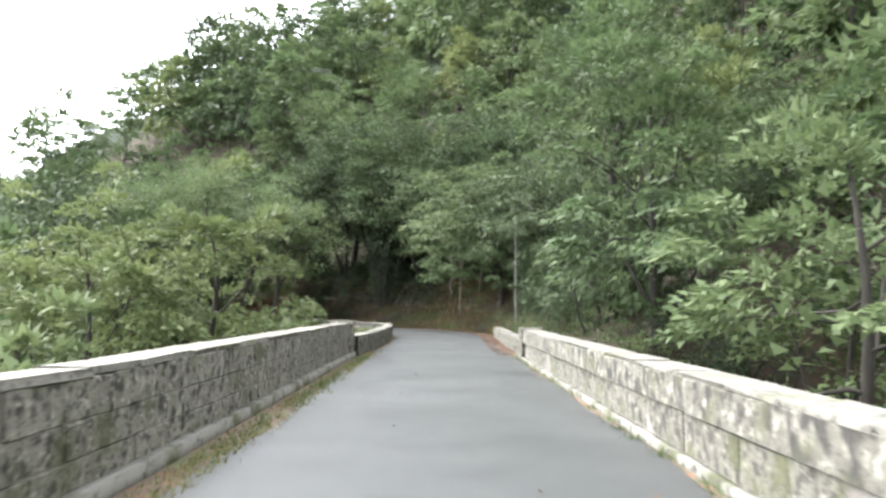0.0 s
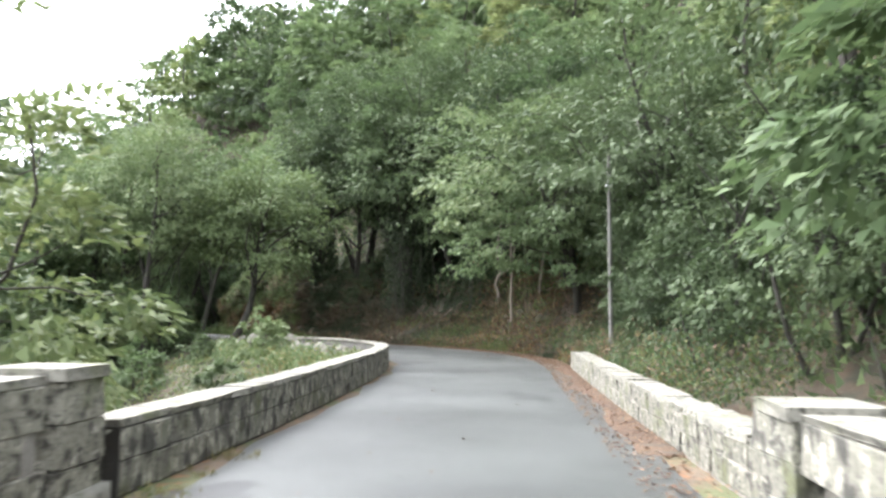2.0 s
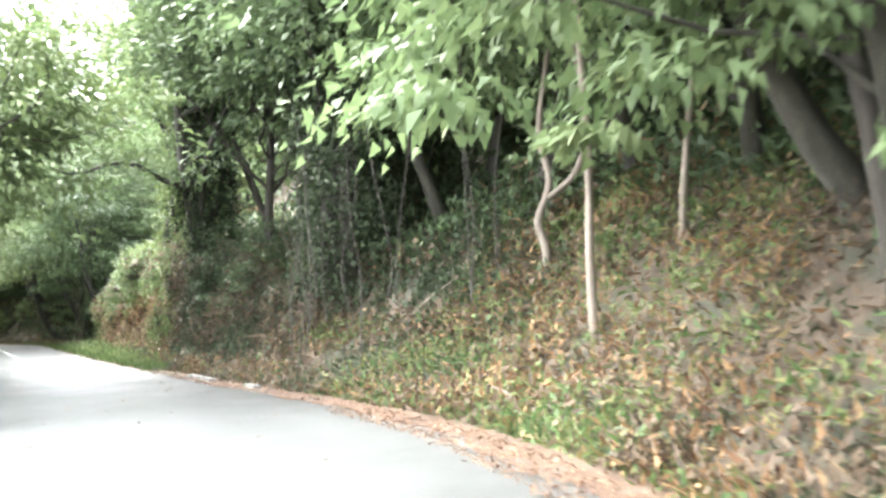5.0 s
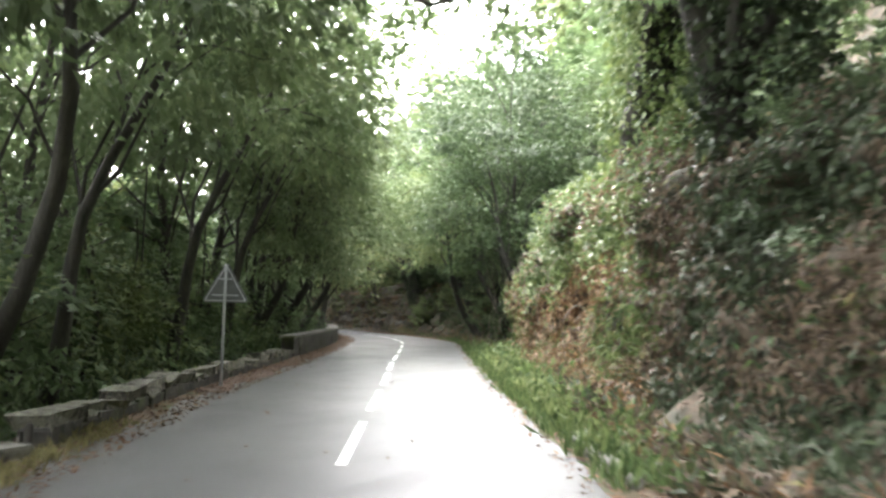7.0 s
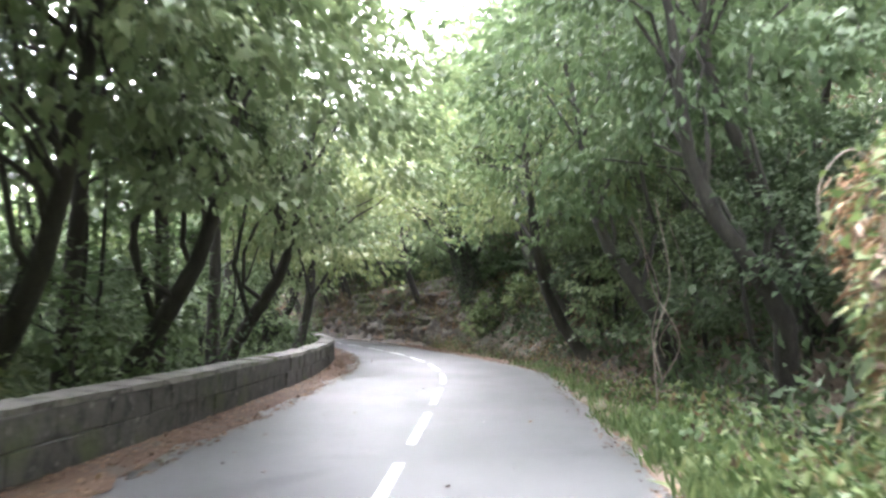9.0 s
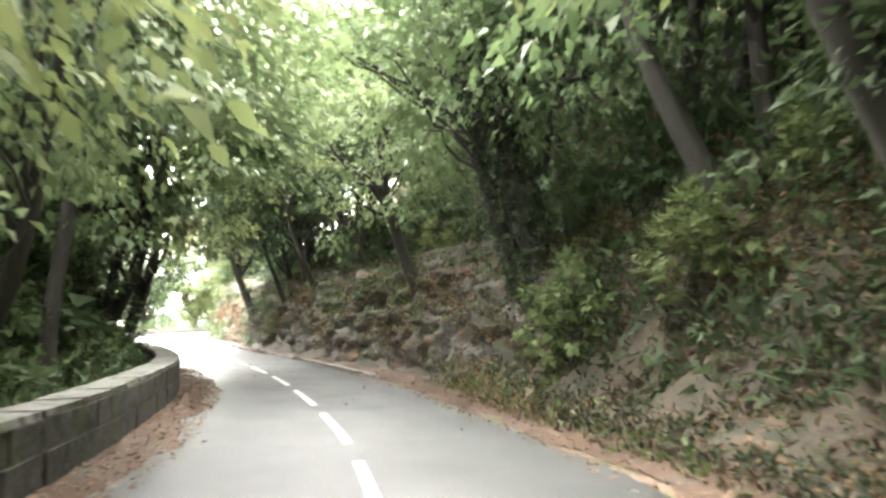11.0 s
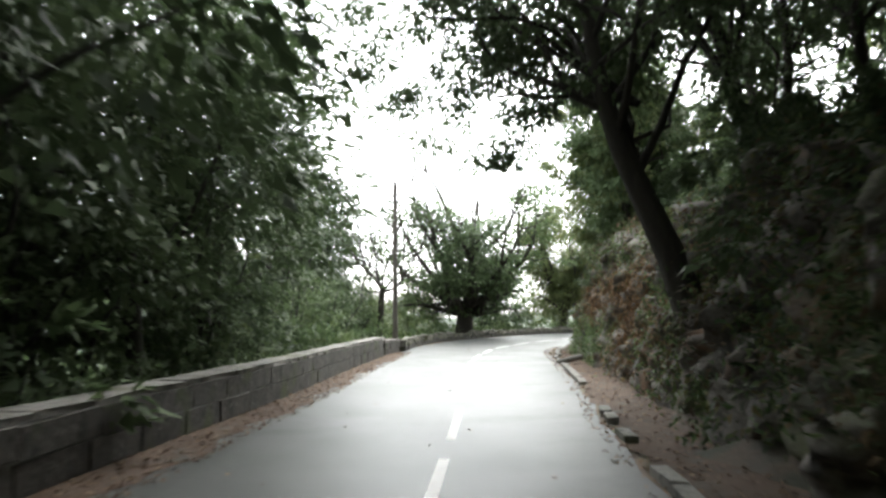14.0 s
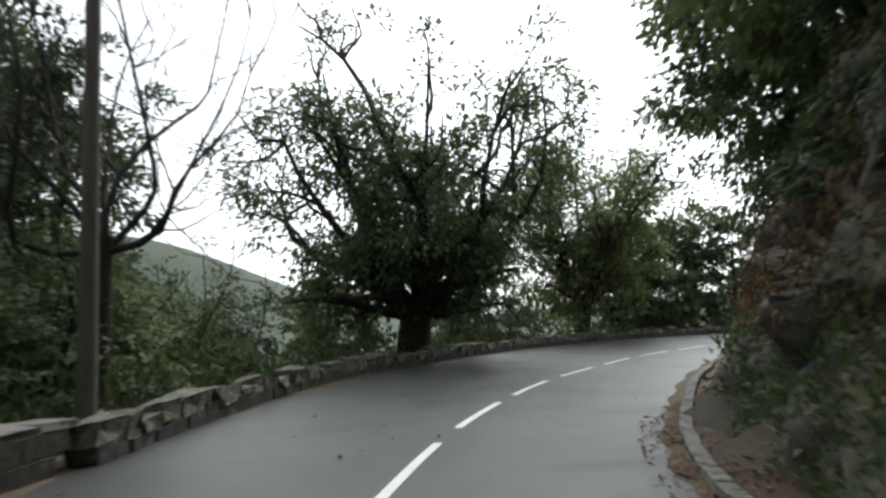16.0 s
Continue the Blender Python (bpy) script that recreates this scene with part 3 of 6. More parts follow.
def lay(parent, meshes, line, z, h, depth, length, rng, proud=0.03, name="stone", start=0.0, gap=0.012, tilt=1.5, vary=0.3, zvary=0.0):
    """A course of blocks along a line: each an object of its own on shared meshes. depth runs to the left of the way."""
    p, t = resample(line, 0.1)
    pos = start
    count = 0
    while pos < t[-1] - length * 0.5:
        w = length * (1 + rng.uniform(-vary, vary))
        c = min(pos + w / 2, t[-1])
        x, y = np.interp(c, t, p[:, 0]), np.interp(c, t, p[:, 1])
        x2, y2 = np.interp(min(c + 0.15, t[-1]), t, p[:, 0]), np.interp(min(c + 0.15, t[-1]), t, p[:, 1])
        x1, y1 = np.interp(max(c - 0.15, 0), t, p[:, 0]), np.interp(max(c - 0.15, 0), t, p[:, 1])
        yaw = math.atan2(y2 - y1, x2 - x1)
        nx, ny = -math.sin(yaw), math.cos(yaw)
        hh = h * (1 + rng.uniform(-zvary, zvary))
        o = part(name, meshes[rng.integers(len(meshes))], parent)
        off = abs(depth) / 2 * (1 if depth > 0 else -1) - proud * (1 if depth > 0 else -1) * rng.uniform(0.5, 1.2)
        o.matrix_basis = Matrix.LocRotScale((x + nx * off, y + ny * off, z + hh / 2), Euler((radians(rng.normal(0, tilt)), radians(rng.normal(0, tilt)), yaw + radians(rng.normal(0, tilt)))), (w - gap, abs(depth), hh - gap))
        pos += w
        count += 1
    return count


rng = np.random.default_rng(21)
# bridge parapets: the road runs along +y, so the left wall lies to the left of the way
pl_line = np.array([(-2.95, -60.0), (-2.95, 23.1)])
pr_line = np.array([(2.42, -60.0), (2.42, 22.7)])
bridge_left = wall_body("parapet_left", pl_line, 0.42, -1.0, 0.98, MORTAR, "long stone bridge parapet stained dark with pale lichen")
bridge_right = wall_body("parapet_right", pr_line, -0.42, -1.0, 0.83, MORTAR, "long pale stone bridge parapet with dark stains")
for q, (z, h, w) in enumerate(((0.02, 0.34, 0.55), (0.36, 0.29, 0.48), (0.65, 0.33, 0.6))):
    lay(bridge_left, BLOCKS, np.array([(-2.95, 2.0 - q * 0.2), (-2.95, 23.1)]), z, h, 0.3, w, rng, 0.035, gap=0.01, vary=0.45, tilt=0.8)
for q, (z, h, w, kind) in enumerate(((0.02, 0.47, 1.7, BLOCKS_PALE), (0.49, 0.355, 1.9, BLOCKS_STAINED))):
    lay(bridge_right, kind, np.array([(2.42, 2.0 - q * 0.37), (2.42, 22.7)]), z, h, -0.3, w, rng, 0.012 if q < 1 else 0.05, gap=0.008, vary=0.45, tilt=0.7)
lay(bridge_left, COPES, np.array([(-2.93, 1.5), (-2.93, 23.1)]), 0.975, 0.075, 0.47, 1.3, rng, 0.0, "coping_block", tilt=0.5, gap=0.006)
lay(bridge_right, COPES, np.array([(2.375, 1.5), (2.375, 22.7)]), 0.835, 0.055, -0.5, 1.3, rng, 0.0, "coping_block", tilt=0.5, gap=0.006)
for name, x, y in (("pillar_left", -3.16, 23.45), ("pillar_right", 2.64, 23.05)):
    pillar = tagged(new(name), "square stone end pillar of the bridge parapet", "pillar", kind="structure")
    for q in range(3):
        o = part("block", (BLOCKS if x < 0 else BLOCKS_PALE)[q], pillar)
        h = 0.335 if x < 0 else 0.28
        o.matrix_basis = Matrix.LocRotScale((x, y, h * (0.5 + q)), Euler((0, 0, radians(90 * q))), (0.64, 0.64, h))
    o = part("capstone", COPES[1], pillar)
    o.matrix_basis = Matrix.LocRotScale((x, y, h * 3 + 0.045), Euler((0, 0, 0)), (0.7, 0.7, 0.1))

# the bridge's deck and abutments
bm = bmesh.new()
for x0, x1, y0, y1, z0, z1 in ((-3.36, 2.83, -60, 25, -1.1, -0.1), (-3.3, 2.78, 18.5, 25, -8, -1.1), (-3.3, 2.78, -36, -26, -8, -1.1)):
    r = bmesh.ops.create_cube(bm, size=1.0)
    for w in r["verts"]:
        w.co = Vector(((x0 + x1) / 2 + w.co.x * (x1 - x0), (y0 + y1) / 2 + w.co.y * (y1 - y0), (z0 + z1) / 2 + w.co.z * (z1 - z0)))
me = bpy.data.meshes.new("bridge_deck")
bm.to_mesh(me)
bm.free()
me.materials.append(MORTAR)
tagged(new("bridge_deck", me), "old masonry bridge deck and abutments", "bridge", kind="structure")

# concrete ledges at the foot of the parapets
wall_body("ledge_left", np.array([(-2.78, -60.0), (-2.78, 24.4)]), 0.16, -0.1, 0.13, CONCRETE, "low concrete ledge along the foot of the parapet")
wall_body("ledge_right", np.array([(2.3, -60.0), (2.3, 24.0)]), -0.11, -0.1, 0.07, CONCRETE, "low concrete ledge along the foot of the parapet")

# low walls past the bridge
low_l = spline(np.array([(-2.72, 23.8), (-2.55, 28), (-2.5, 33), (-2.55, 37.5), (-2.95, 41.3), (-4.1, 44.6), (-5.9, 47.4), (-7.6, 49.3)]), 8)
low_r = spline(np.array([(2.5, 23.4), (2.5, 29), (2.6, 35), (2.72, 40.3)]), 8)
w1 = wall_body("low_wall_left", low_l, 0.36, -0.6, 0.57, MORTAR_DARK, "low curved stone wall with a pale flat top", 0.01)
lay(w1, BLOCKS_STAINED, low_l, 0.0, 0.29, 0.28, 0.5, rng, 0.03, tilt=0.8)
lay(w1, BLOCKS_STAINED, low_l, 0.29, 0.27, 0.28, 0.45, rng, 0.03, tilt=0.8)
lay(w1, COPES, low_l, 0.56, 0.08, 0.42, 0.75, rng, 0.03, "coping_block", tilt=0.8)
w2 = wall_body("low_wall_right", low_r, -0.4, -0.6, 0.44, MORTAR, "low rough stone wall with a pale uneven top", 0.02)
lay(w2, BLOCKS_PALE, low_r, 0.0, 0.25, -0.3, 0.42, rng, 0.02, zvary=0.1)
lay(w2, BLOCKS_PALE, low_r, 0.25, 0.24, -0.3, 0.42, rng, 0.02, zvary=0.15)
lay(w2, COPES, low_r, 0.44, 0.09, -0.42, 0.5, rng, 0.02, "coping_block", zvary=0.15, vary=0.4, tilt=1.6)

# roadside walls above the valley
def left_line(u0, u1, d, n=60):
    return beside(np.linspace(u0, u1, n), d + np.zeros(n), False)


stacked = left_line(11.95, 14.75, 0.4)
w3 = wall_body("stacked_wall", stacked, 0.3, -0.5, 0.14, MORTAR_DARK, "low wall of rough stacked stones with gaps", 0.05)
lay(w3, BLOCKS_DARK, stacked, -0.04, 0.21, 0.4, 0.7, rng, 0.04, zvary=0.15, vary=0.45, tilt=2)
lay(w3, BOULDERS, stacked, 0.12, 0.19, 0.42, 0.7, rng, 0.03, zvary=0.4, vary=0.45, tilt=4, gap=0.03)
mason = left_line(14.8, 27.2, 0.42, 160)
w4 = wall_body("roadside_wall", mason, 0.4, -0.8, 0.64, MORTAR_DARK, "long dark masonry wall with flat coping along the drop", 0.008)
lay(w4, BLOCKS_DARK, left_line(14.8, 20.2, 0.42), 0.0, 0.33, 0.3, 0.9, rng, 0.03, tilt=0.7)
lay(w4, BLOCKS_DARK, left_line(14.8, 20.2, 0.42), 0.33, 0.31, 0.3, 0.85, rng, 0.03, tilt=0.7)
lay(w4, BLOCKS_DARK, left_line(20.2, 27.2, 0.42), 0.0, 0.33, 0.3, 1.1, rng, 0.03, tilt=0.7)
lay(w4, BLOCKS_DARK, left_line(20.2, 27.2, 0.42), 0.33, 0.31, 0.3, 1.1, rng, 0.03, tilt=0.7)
lay(w4, COPES_OLD, mason, 0.63, 0.09, 0.5, 0.95, rng, 0.02, "coping_block", tilt=0.7)
low_end = left_line(27.22, 27.66, np.linspace(0.42, 0.1, 12), 12)
lay(w4, BLOCKS_DARK, low_end, -0.1, 0.3, 0.34, 0.7, rng, 0.02, tilt=1.2)
lay(w4, BLOCKS_DARK, low_end, 0.2, 0.26, 0.34, 0.6, rng, 0.02, zvary=0.15, tilt=1.5)
lay(w4, COPES_OLD, low_end, 0.45, 0.1, 0.5, 0.8, rng, 0.02, "coping_block", tilt=1.5)
rocky = left_line(27.68, 34.5, np.interp(np.linspace(27.68, 34.5, 80), [27.68, 28.3, 29.3], [-0.12, 0.0, 0.42]), 80)
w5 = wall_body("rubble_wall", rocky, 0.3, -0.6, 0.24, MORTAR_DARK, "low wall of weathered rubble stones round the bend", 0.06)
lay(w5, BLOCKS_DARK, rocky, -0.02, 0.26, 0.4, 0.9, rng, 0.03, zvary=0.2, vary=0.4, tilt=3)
lay(w5, BOULDERS, rocky, 0.17, 0.25, 0.44, 0.8, rng, 0.03, zvary=0.35, vary=0.45, tilt=5, gap=0.0)

# kerb stones along the foot of the hill
def kerb(u0, u1, d, label, skip=0.0, size=0.85):
    k = tagged(new("kerb"), label, "kerb", kind="structure")
    n = 60
    line = beside(np.linspace(u0, u1, n), np.full(n, d), True)
    p, t = resample(line, 0.1)
    pos = 0.0
    while pos < t[-1] - size:
        w = size * rng.uniform(0.75, 1.2)
        if rng.random() >= skip:
            c = pos + w / 2
            x, y = np.interp(c, t, p[:, 0]), np.interp(c, t, p[:, 1])
            x2, y2 = np.interp(c + 0.2, t, p[:, 0]), np.interp(c + 0.2, t, p[:, 1])
            yaw = math.atan2(y2 - y, x2 - x)
            o = part("kerbstone", KERBS[rng.integers(5)], k)
            o.matrix_basis = Matrix.LocRotScale((x, y, -0.02), Euler((radians(rng.normal(0, 2)), radians(rng.normal(0, 1)), yaw + radians(rng.normal(0, 1.5)))), (w - 0.04, 0.17, 0.2))
        pos += w


kerb(10.6, 12.9, 0.3, "row of low pale kerbstones half hidden by weeds", 0.6, 0.75)
kerb(20.6, 26.6, 0.12, "row of pale kerbstones beside a gutter", 0.3, 0.8)
kerb(26.6, 30.6, 0.32, "row of close-set kerbstones round the bend", 0.0, 0.6)

# ---- trees ----
def crown_centres(rng, n, base, top, radius, hollow=0.5, lop=0.25):
    d = unit(rng.normal(0, 1, (n, 3)))
    ph = rng.uniform(0, 6.28, 3)
    az = np.arctan2(d[:, 1], d[:, 0])
    lump = 1 + lop * np.sin(2 * az + ph[0]) + lop * 0.8 * np.sin(3 * az + ph[1] + 2 * d[:, 2])
    r = (hollow + (1 - hollow) * rng.random(n) ** 0.6) * lump
    c = d * r[:, None]
    half = (top - base) / 2
    c[:, 2] = base + half + c[:, 2] * half * 0.95
    taper = 1 - 0.35 * np.clip((c[:, 2] - base) / (top - base), 0, 1)
    c[:, :2] *= (radius * taper)[:, None]
    return c


def tree_model(seed, height, radius, base, trunk_r, clumps, per, leaf, mat, lean=(0, 0), bark=None, flat=0.45, limbs=14, name="tree", label="", bare=False, droop=0.35, stems=1, tri=False, group="", twigs=5, clump=0.27, bend=0.05, inner=160):
    """One tree, as an Empty with a trunk and a crown; to be placed by plant()."""
    rng = np.random.default_rng(seed)
    top = np.array([lean[0], lean[1], height * 0.86])
    heart = np.array([lean[0] * 0.7, lean[1] * 0.7, (base + height) / 2])
    c = crown_centres(rng, clumps, base, height, radius) + np.array([lean[0] * 0.8, lean[1] * 0.8, 0])
    pieces = []
    stem = grow((0, 0, -0.6), top, rng, bend, 10)
    rr = trunk_r * (1 - 0.86 * np.linspace(0, 1, 10)) * np.r_[1.35, 1.08, np.ones(8)]
    pieces.append(tube(stem, rr, 6 if tri else 9))
    for q in range(stems - 1):
        pieces.append(tube(grow((rng.normal(0, trunk_r), rng.normal(0, trunk_r), -0.5), top + rng.normal(0, radius * 0.35, 3), rng, 0.06, 9), rr[:9] * 0.7, 7))
    for q in rng.choice(len(c), min(limbs, len(c)), replace=False):
        k = rng.uniform(0.3, 0.9)
        a = np.array([np.interp(k * 9, np.arange(10), stem[:, w]) for w in range(3)])
        if a[2] > c[q][2] + 1:
            a = np.array([np.interp(max(0.25, k - 0.3) * 9, np.arange(10), stem[:, w]) for w in range(3)])
        r0 = trunk_r * (1 - 0.8 * k) * 0.42
        line = grow(a, c[q], rng, 0.12, 6, 0.06)
        pieces.append(tube(line, np.linspace(r0, r0 * 0.18, 6), 4 if tri else 5))
        if bare:
            for w in range(twigs):
                b = line[rng.integers(2, 5)]
                e = b + unit(rng.normal(0, 1, 3) + np.array([0, 0, 0.9])) * rng.uniform(0.7, 1.9)
                tw = grow(b, e, rng, 0.12, 5)
                pieces.append(tube(tw, np.linspace(r0 * 0.4, r0 * 0.08, 5), 4))
    v, f = joined(pieces)
    root = thing(name, label, "tree")
    part("trunk", fast_mesh("trunk", v, f, bark or BARK, True), root)
    if per:
        rad = radius * clump * 0.74 * (0.6 + 0.8 * rng.random(len(c)) ** 1.5)
        v, f = leaf_clumps(c, rad, per, leaf, rng, flat, droop, heart, tri=tri)
        k = rng.integers(0, len(c), inner)
        deep = heart + (c[k] - heart) * rng.uniform(0.25, 0.8, (inner, 1)) + rng.normal(0, 0.3, (inner, 3))
        v2, f2 = blades(deep, rng.normal(0, 1, (inner, 3)) - np.array([0, 0, 0.5]), (min(leaf * 2.0, 0.75) if leaf > 0.6 else 0.55 if leaf > 0.35 else leaf * 1.25) * (0.7 + 0.6 * rng.random(inner)), rng, 0.7, upmix=0.3, tri=tri)
        v, f = joined([(v, f), (v2, f2)])
        part("crown", fast_mesh("crown", v, f, mat), root)
    return root


def stand(x, y, turn=0.0, scale=1.0, sink=0.1, squash=1.0):
    return Matrix.LocRotScale((x, y, ground_at(x, y) - sink), Euler((0, 0, radians(turn))), (scale, scale, scale * squash))


def put(ob, m):
    """A copy of a thing at m, keeping m's scale."""
    made = copy_thing(ob, Matrix.LocRotScale(m.translation, m.to_quaternion(), None))
    made.scale = m.to_scale()
    return made


USED = set()


def plant(model, x, y, turn=0.0, scale=1.0, sink=0.15, squash=1.0, label="", group=""):
    m = stand(x, y, turn, scale, sink, squash)
    if model.name in USED:
        ob = put(model, m)
    else:
        ob = model
        ob.matrix_basis = m
        USED.add(model.name)
    return tagged(ob, label, group=group)


BROAD = "broad-leaved tree with layered green foliage on the slope"
HOLM = "dark evergreen oak with a dense crown beside the road"
NEAR = [tree_model(100 + q, h, r, b, t, 62, 104, 0.29, (LEAF_A, LEAF_A, LEAF_C, LEAF_A)[q], label=BROAD, flat=0.2, limbs=9, clump=0.31, tri=True, inner=90) for q, (h, r, b, t) in enumerate(((11, 4.4, 2.2, 0.2), (13, 5.0, 2.6, 0.24), (12, 4.6, 2.4, 0.22), (14, 5.2, 3.2, 0.26)))]
OAKS = [tree_model(110 + q, h, r, b, t, 84, 100, 0.21, LEAF_B, label=HOLM, flat=0.5, limbs=12, clump=0.4, tri=True, inner=900) for q, (h, r, b, t) in enumerate(((11, 4.6, 3.4, 0.22), (12.5, 5.0, 4.0, 0.26), (10, 4.4, 3.0, 0.2)))]
LEANERS = [tree_model(115 + q, h, 4.4, b, 0.24, 84, (95, 95, 70)[q], 0.22, (LEAF_B, LEAF_B, LEAF_A)[q], lean=(-2.6, 0), label="dark evergreen oak leaning out over the road", flat=0.5, limbs=16, clump=0.38, bend=0.08, inner=420, tri=True) for q, (h, b) in enumerate(((9.5, 3.6), (10.5, 4.2), (9.5, 3.6)))]
ARCHES = [tree_model(113 + q, h, 4.6, b, 0.24, 66, 100, 0.22, (LEAF_C, LEAF_A)[q], lean=(-3.2, 0), label="green tree arching out over the road", flat=0.3, limbs=14, clump=0.42, bend=0.07, bark=BARK_DARK) for q, (h, b) in enumerate(((10.5, 4.2), (11.5, 4.6)))]
TALLS = [tree_model(117 + q, h, 4.4, b, 0.22, 76, 112, 0.25, (LEAF_A, LEAF_B, LEAF_B)[q], label="tall straight tree rooted below the roadside wall", flat=0.4, limbs=9, clump=0.38, bend=0.03, tri=True, inner=420) for q, (h, b) in enumerate(((16, 6.0), (17, 6.5), (15, 5.4)))]
MIDS = [tree_model(120 + q, h, r, b, t, 50, 54, 0.5, (LEAF_A, LEAF_A, LEAF_B, LEAF_C, LEAF_A)[q], label=BROAD, flat=0.2, tri=True, limbs=5, clump=0.31, inner=80) for q, (h, r, b, t) in enumerate(((11, 4.4, 0.5, 0.2), (13, 5.0, 0.7, 0.24), (12, 4.6, 0.4, 0.22), (10, 4.2, 0.3, 0.18), (15, 5.2, 1.2, 0.26)))]
FARS = [tree_model(140 + q, h, r, b, t, 40, 30, 0.86, (LEAF_A, LEAF_B, LEAF_A, LEAF_C)[q], limbs=2, inner=60, label="broad-leaved tree in the woods far up the hill", tri=True, clump=0.36, flat=0.3) for q, (h, r, b, t) in enumerate(((12, 5.2, 0.6, 0.2), (14, 5.8, 0.8, 0.24), (11, 5.0, 0.4, 0.2), (12, 4.8, 0.6, 0.2)))]
FILLS = [tree_model(180 + q, h, 5.6, 2.5, 0.28, 56, 40, 0.5, (LEAF_A, LEAF_B)[q], limbs=4, inner=260, label="broad-leaved tree in the woods below the road", tri=True, clump=0.33, flat=0.3) for q, h in enumerate((18.0, 16.5))]
HANGERS = [tree_model(150 + q, h, 4.8, 1.4, 0.22, 84, 78, 0.22, (LEAF_A, LEAF_B, LEAF_A)[q], lean=(-3.4, 0), label="leaning tree with tiers of foliage hanging over the bank", flat=0.22, limbs=16, clump=0.3, bend=0.07, droop=0.55, bark=BARK_DARK, tri=True) for q, h in enumerate((9.0, 10.0, 8.5))]
OVERS = [tree_model(170 + q, h, 4.8, b, 0.17, 64, 100, 0.24, (LEAF_A, LEAF_B)[q], lean=(-3.4, 0), label="tall tree spreading its branches over the road", flat=0.3, limbs=8, clump=0.38, bend=0.05, tri=True, bark=BARK_DARK) for q, (h, b) in enumerate(((11.5, 6.2), (13.5, 5.2)))]
CURTAINS = [tree_model(155 + q, h, 3.5, 0.2, 0.12, 76, 60, 0.2, (LEAF_A, LEAF_B, LEAF_C)[q], label="small bushy tree leafy down to the ground", flat=0.4, limbs=12, clump=0.3, stems=3, droop=0.5, tri=True, bark=BARK_DARK) for q, h in enumerate((7.5, 6.5, 6.0))]
SHRUB = "leafy green shrub growing on the bank"
BUSH = [tree_model(160 + q, h, r, 0.1, 0.04, 40, 32, 0.24, (LEAF_A, LEAF_B, LEAF_C)[q], limbs=8, name="shrub", label=SHRUB, stems=3, tri=True, inner=50) for q, (h, r) in enumerate(((2.6, 1.6), (2.2, 1.5), (2.9, 1.5)))]
DARKBUSH = [tree_model(165 + q, h, r, 0.1, 0.04, 46, 50, 0.18, LEAF_B, limbs=8, name="shrub", label="dark evergreen shrub rooted in the rocks", stems=3, tri=True, inner=60, droop=0.5) for q, (h, r) in enumerate(((2.4, 1.7), (3.0, 1.8)))]


def vase_tree(seed, height, radius, fork, trunk_r, limbs, leaf_share, leaf, mat, label, thin=None, reach=0.55, per=75, low=()):
    """An old tree that forks low into ascending limbs with branches and bare twigs; thin(x, y, z) tells where leaves fail."""
    rng = np.random.default_rng(seed)
    wood, tips = [], []
    trunk = grow((0, 0, -0.6), (0.15, 0.1, fork), rng, 0.05, 7)
    wood.append(tube(trunk, trunk_r * np.array([1.5, 1.2, 1.05, 1.0, 0.97, 0.95, 0.9]), 10))
    for q in range(limbs):
        az = 6.283 * q / limbs + rng.normal(0, 0.2)
        k = rng.uniform(reach, 1.0)
        out = radius * (1.05 - 0.5 * k) * rng.uniform(0.7, 1.0)
        end = np.array([math.cos(az) * out, math.sin(az) * out, fork + (height - fork) * k * rng.uniform(0.85, 1.0)])
        line = grow(trunk[-1] - np.array([0, 0, 0.25]), end, rng, 0.1, 10, -0.12)
        r0 = trunk_r * rng.uniform(0.34, 0.5)
        wood.append(tube(line, np.linspace(r0, r0 * 0.12, 10), 7))
        for w in range(7):
            b = line[rng.integers(2, 9)]
            e = b + unit(unit(b - trunk[-1]) * 0.7 + rng.normal(0, 0.6, 3) + np.array([0, 0, 0.35])) * rng.uniform(1.2, 2.8)
            br = grow(b, e, rng, 0.12, 7)
            wood.append(tube(br, np.linspace(r0 * 0.3, r0 * 0.07, 7), 5))
            tips.append(br[rng.integers(3, 7)])
            for _ in range(3):
                b2 = br[rng.integers(2, 7)]
                e2 = b2 + unit(rng.normal(0, 0.7, 3) + np.array([0, 0, 0.6])) * rng.uniform(0.6, 1.5)
                wood.append(tube(grow(b2, e2, rng, 0.1, 5), np.linspace(r0 * 0.12, 0.008, 5), 4))
                tips.append(e2)
    sprays = []
    for end in low:
        line = grow((0, 0, fork * 0.75), end, rng, 0.08, 10, 0.06)
        wood.append(tube(line, np.linspace(trunk_r * 0.42, 0.03, 10), 7))
        for w in range(9):
            b = line[rng.integers(3, 10)]
            e = b + unit(rng.normal(0, 0.8, 3) + np.array([0, 0, 0.2])) * rng.uniform(0.6, 1.5)
            wood.append(tube(grow(b, e, rng, 0.1, 5), np.linspace(0.04, 0.008, 5), 4))
            sprays.append(e)
    root = thing("tree", label, "tree")
    v, f = joined(wood)
    part("trunk", fast_mesh("trunk", v, f, BARK, True), root)
    tips = np.array(tips)
    keep = rng.random(len(tips)) < leaf_share
    if thin:
        keep &= rng.random(len(tips)) > thin(tips[:, 0], tips[:, 1], tips[:, 2])
    if sprays:
        tips, keep = np.concatenate([tips, np.array(sprays)]), np.concatenate([keep, np.ones(len(sprays), bool)])
    if keep.any():
        v, f = leaf_clumps(tips[keep], 0.65 + 0.4 * rng.random(keep.sum()), per, leaf, rng, 0.6, 0.25, np.array([0, 0, height * 0.5]))
        part("crown", fast_mesh("crown", v, f, mat), root)
    return root


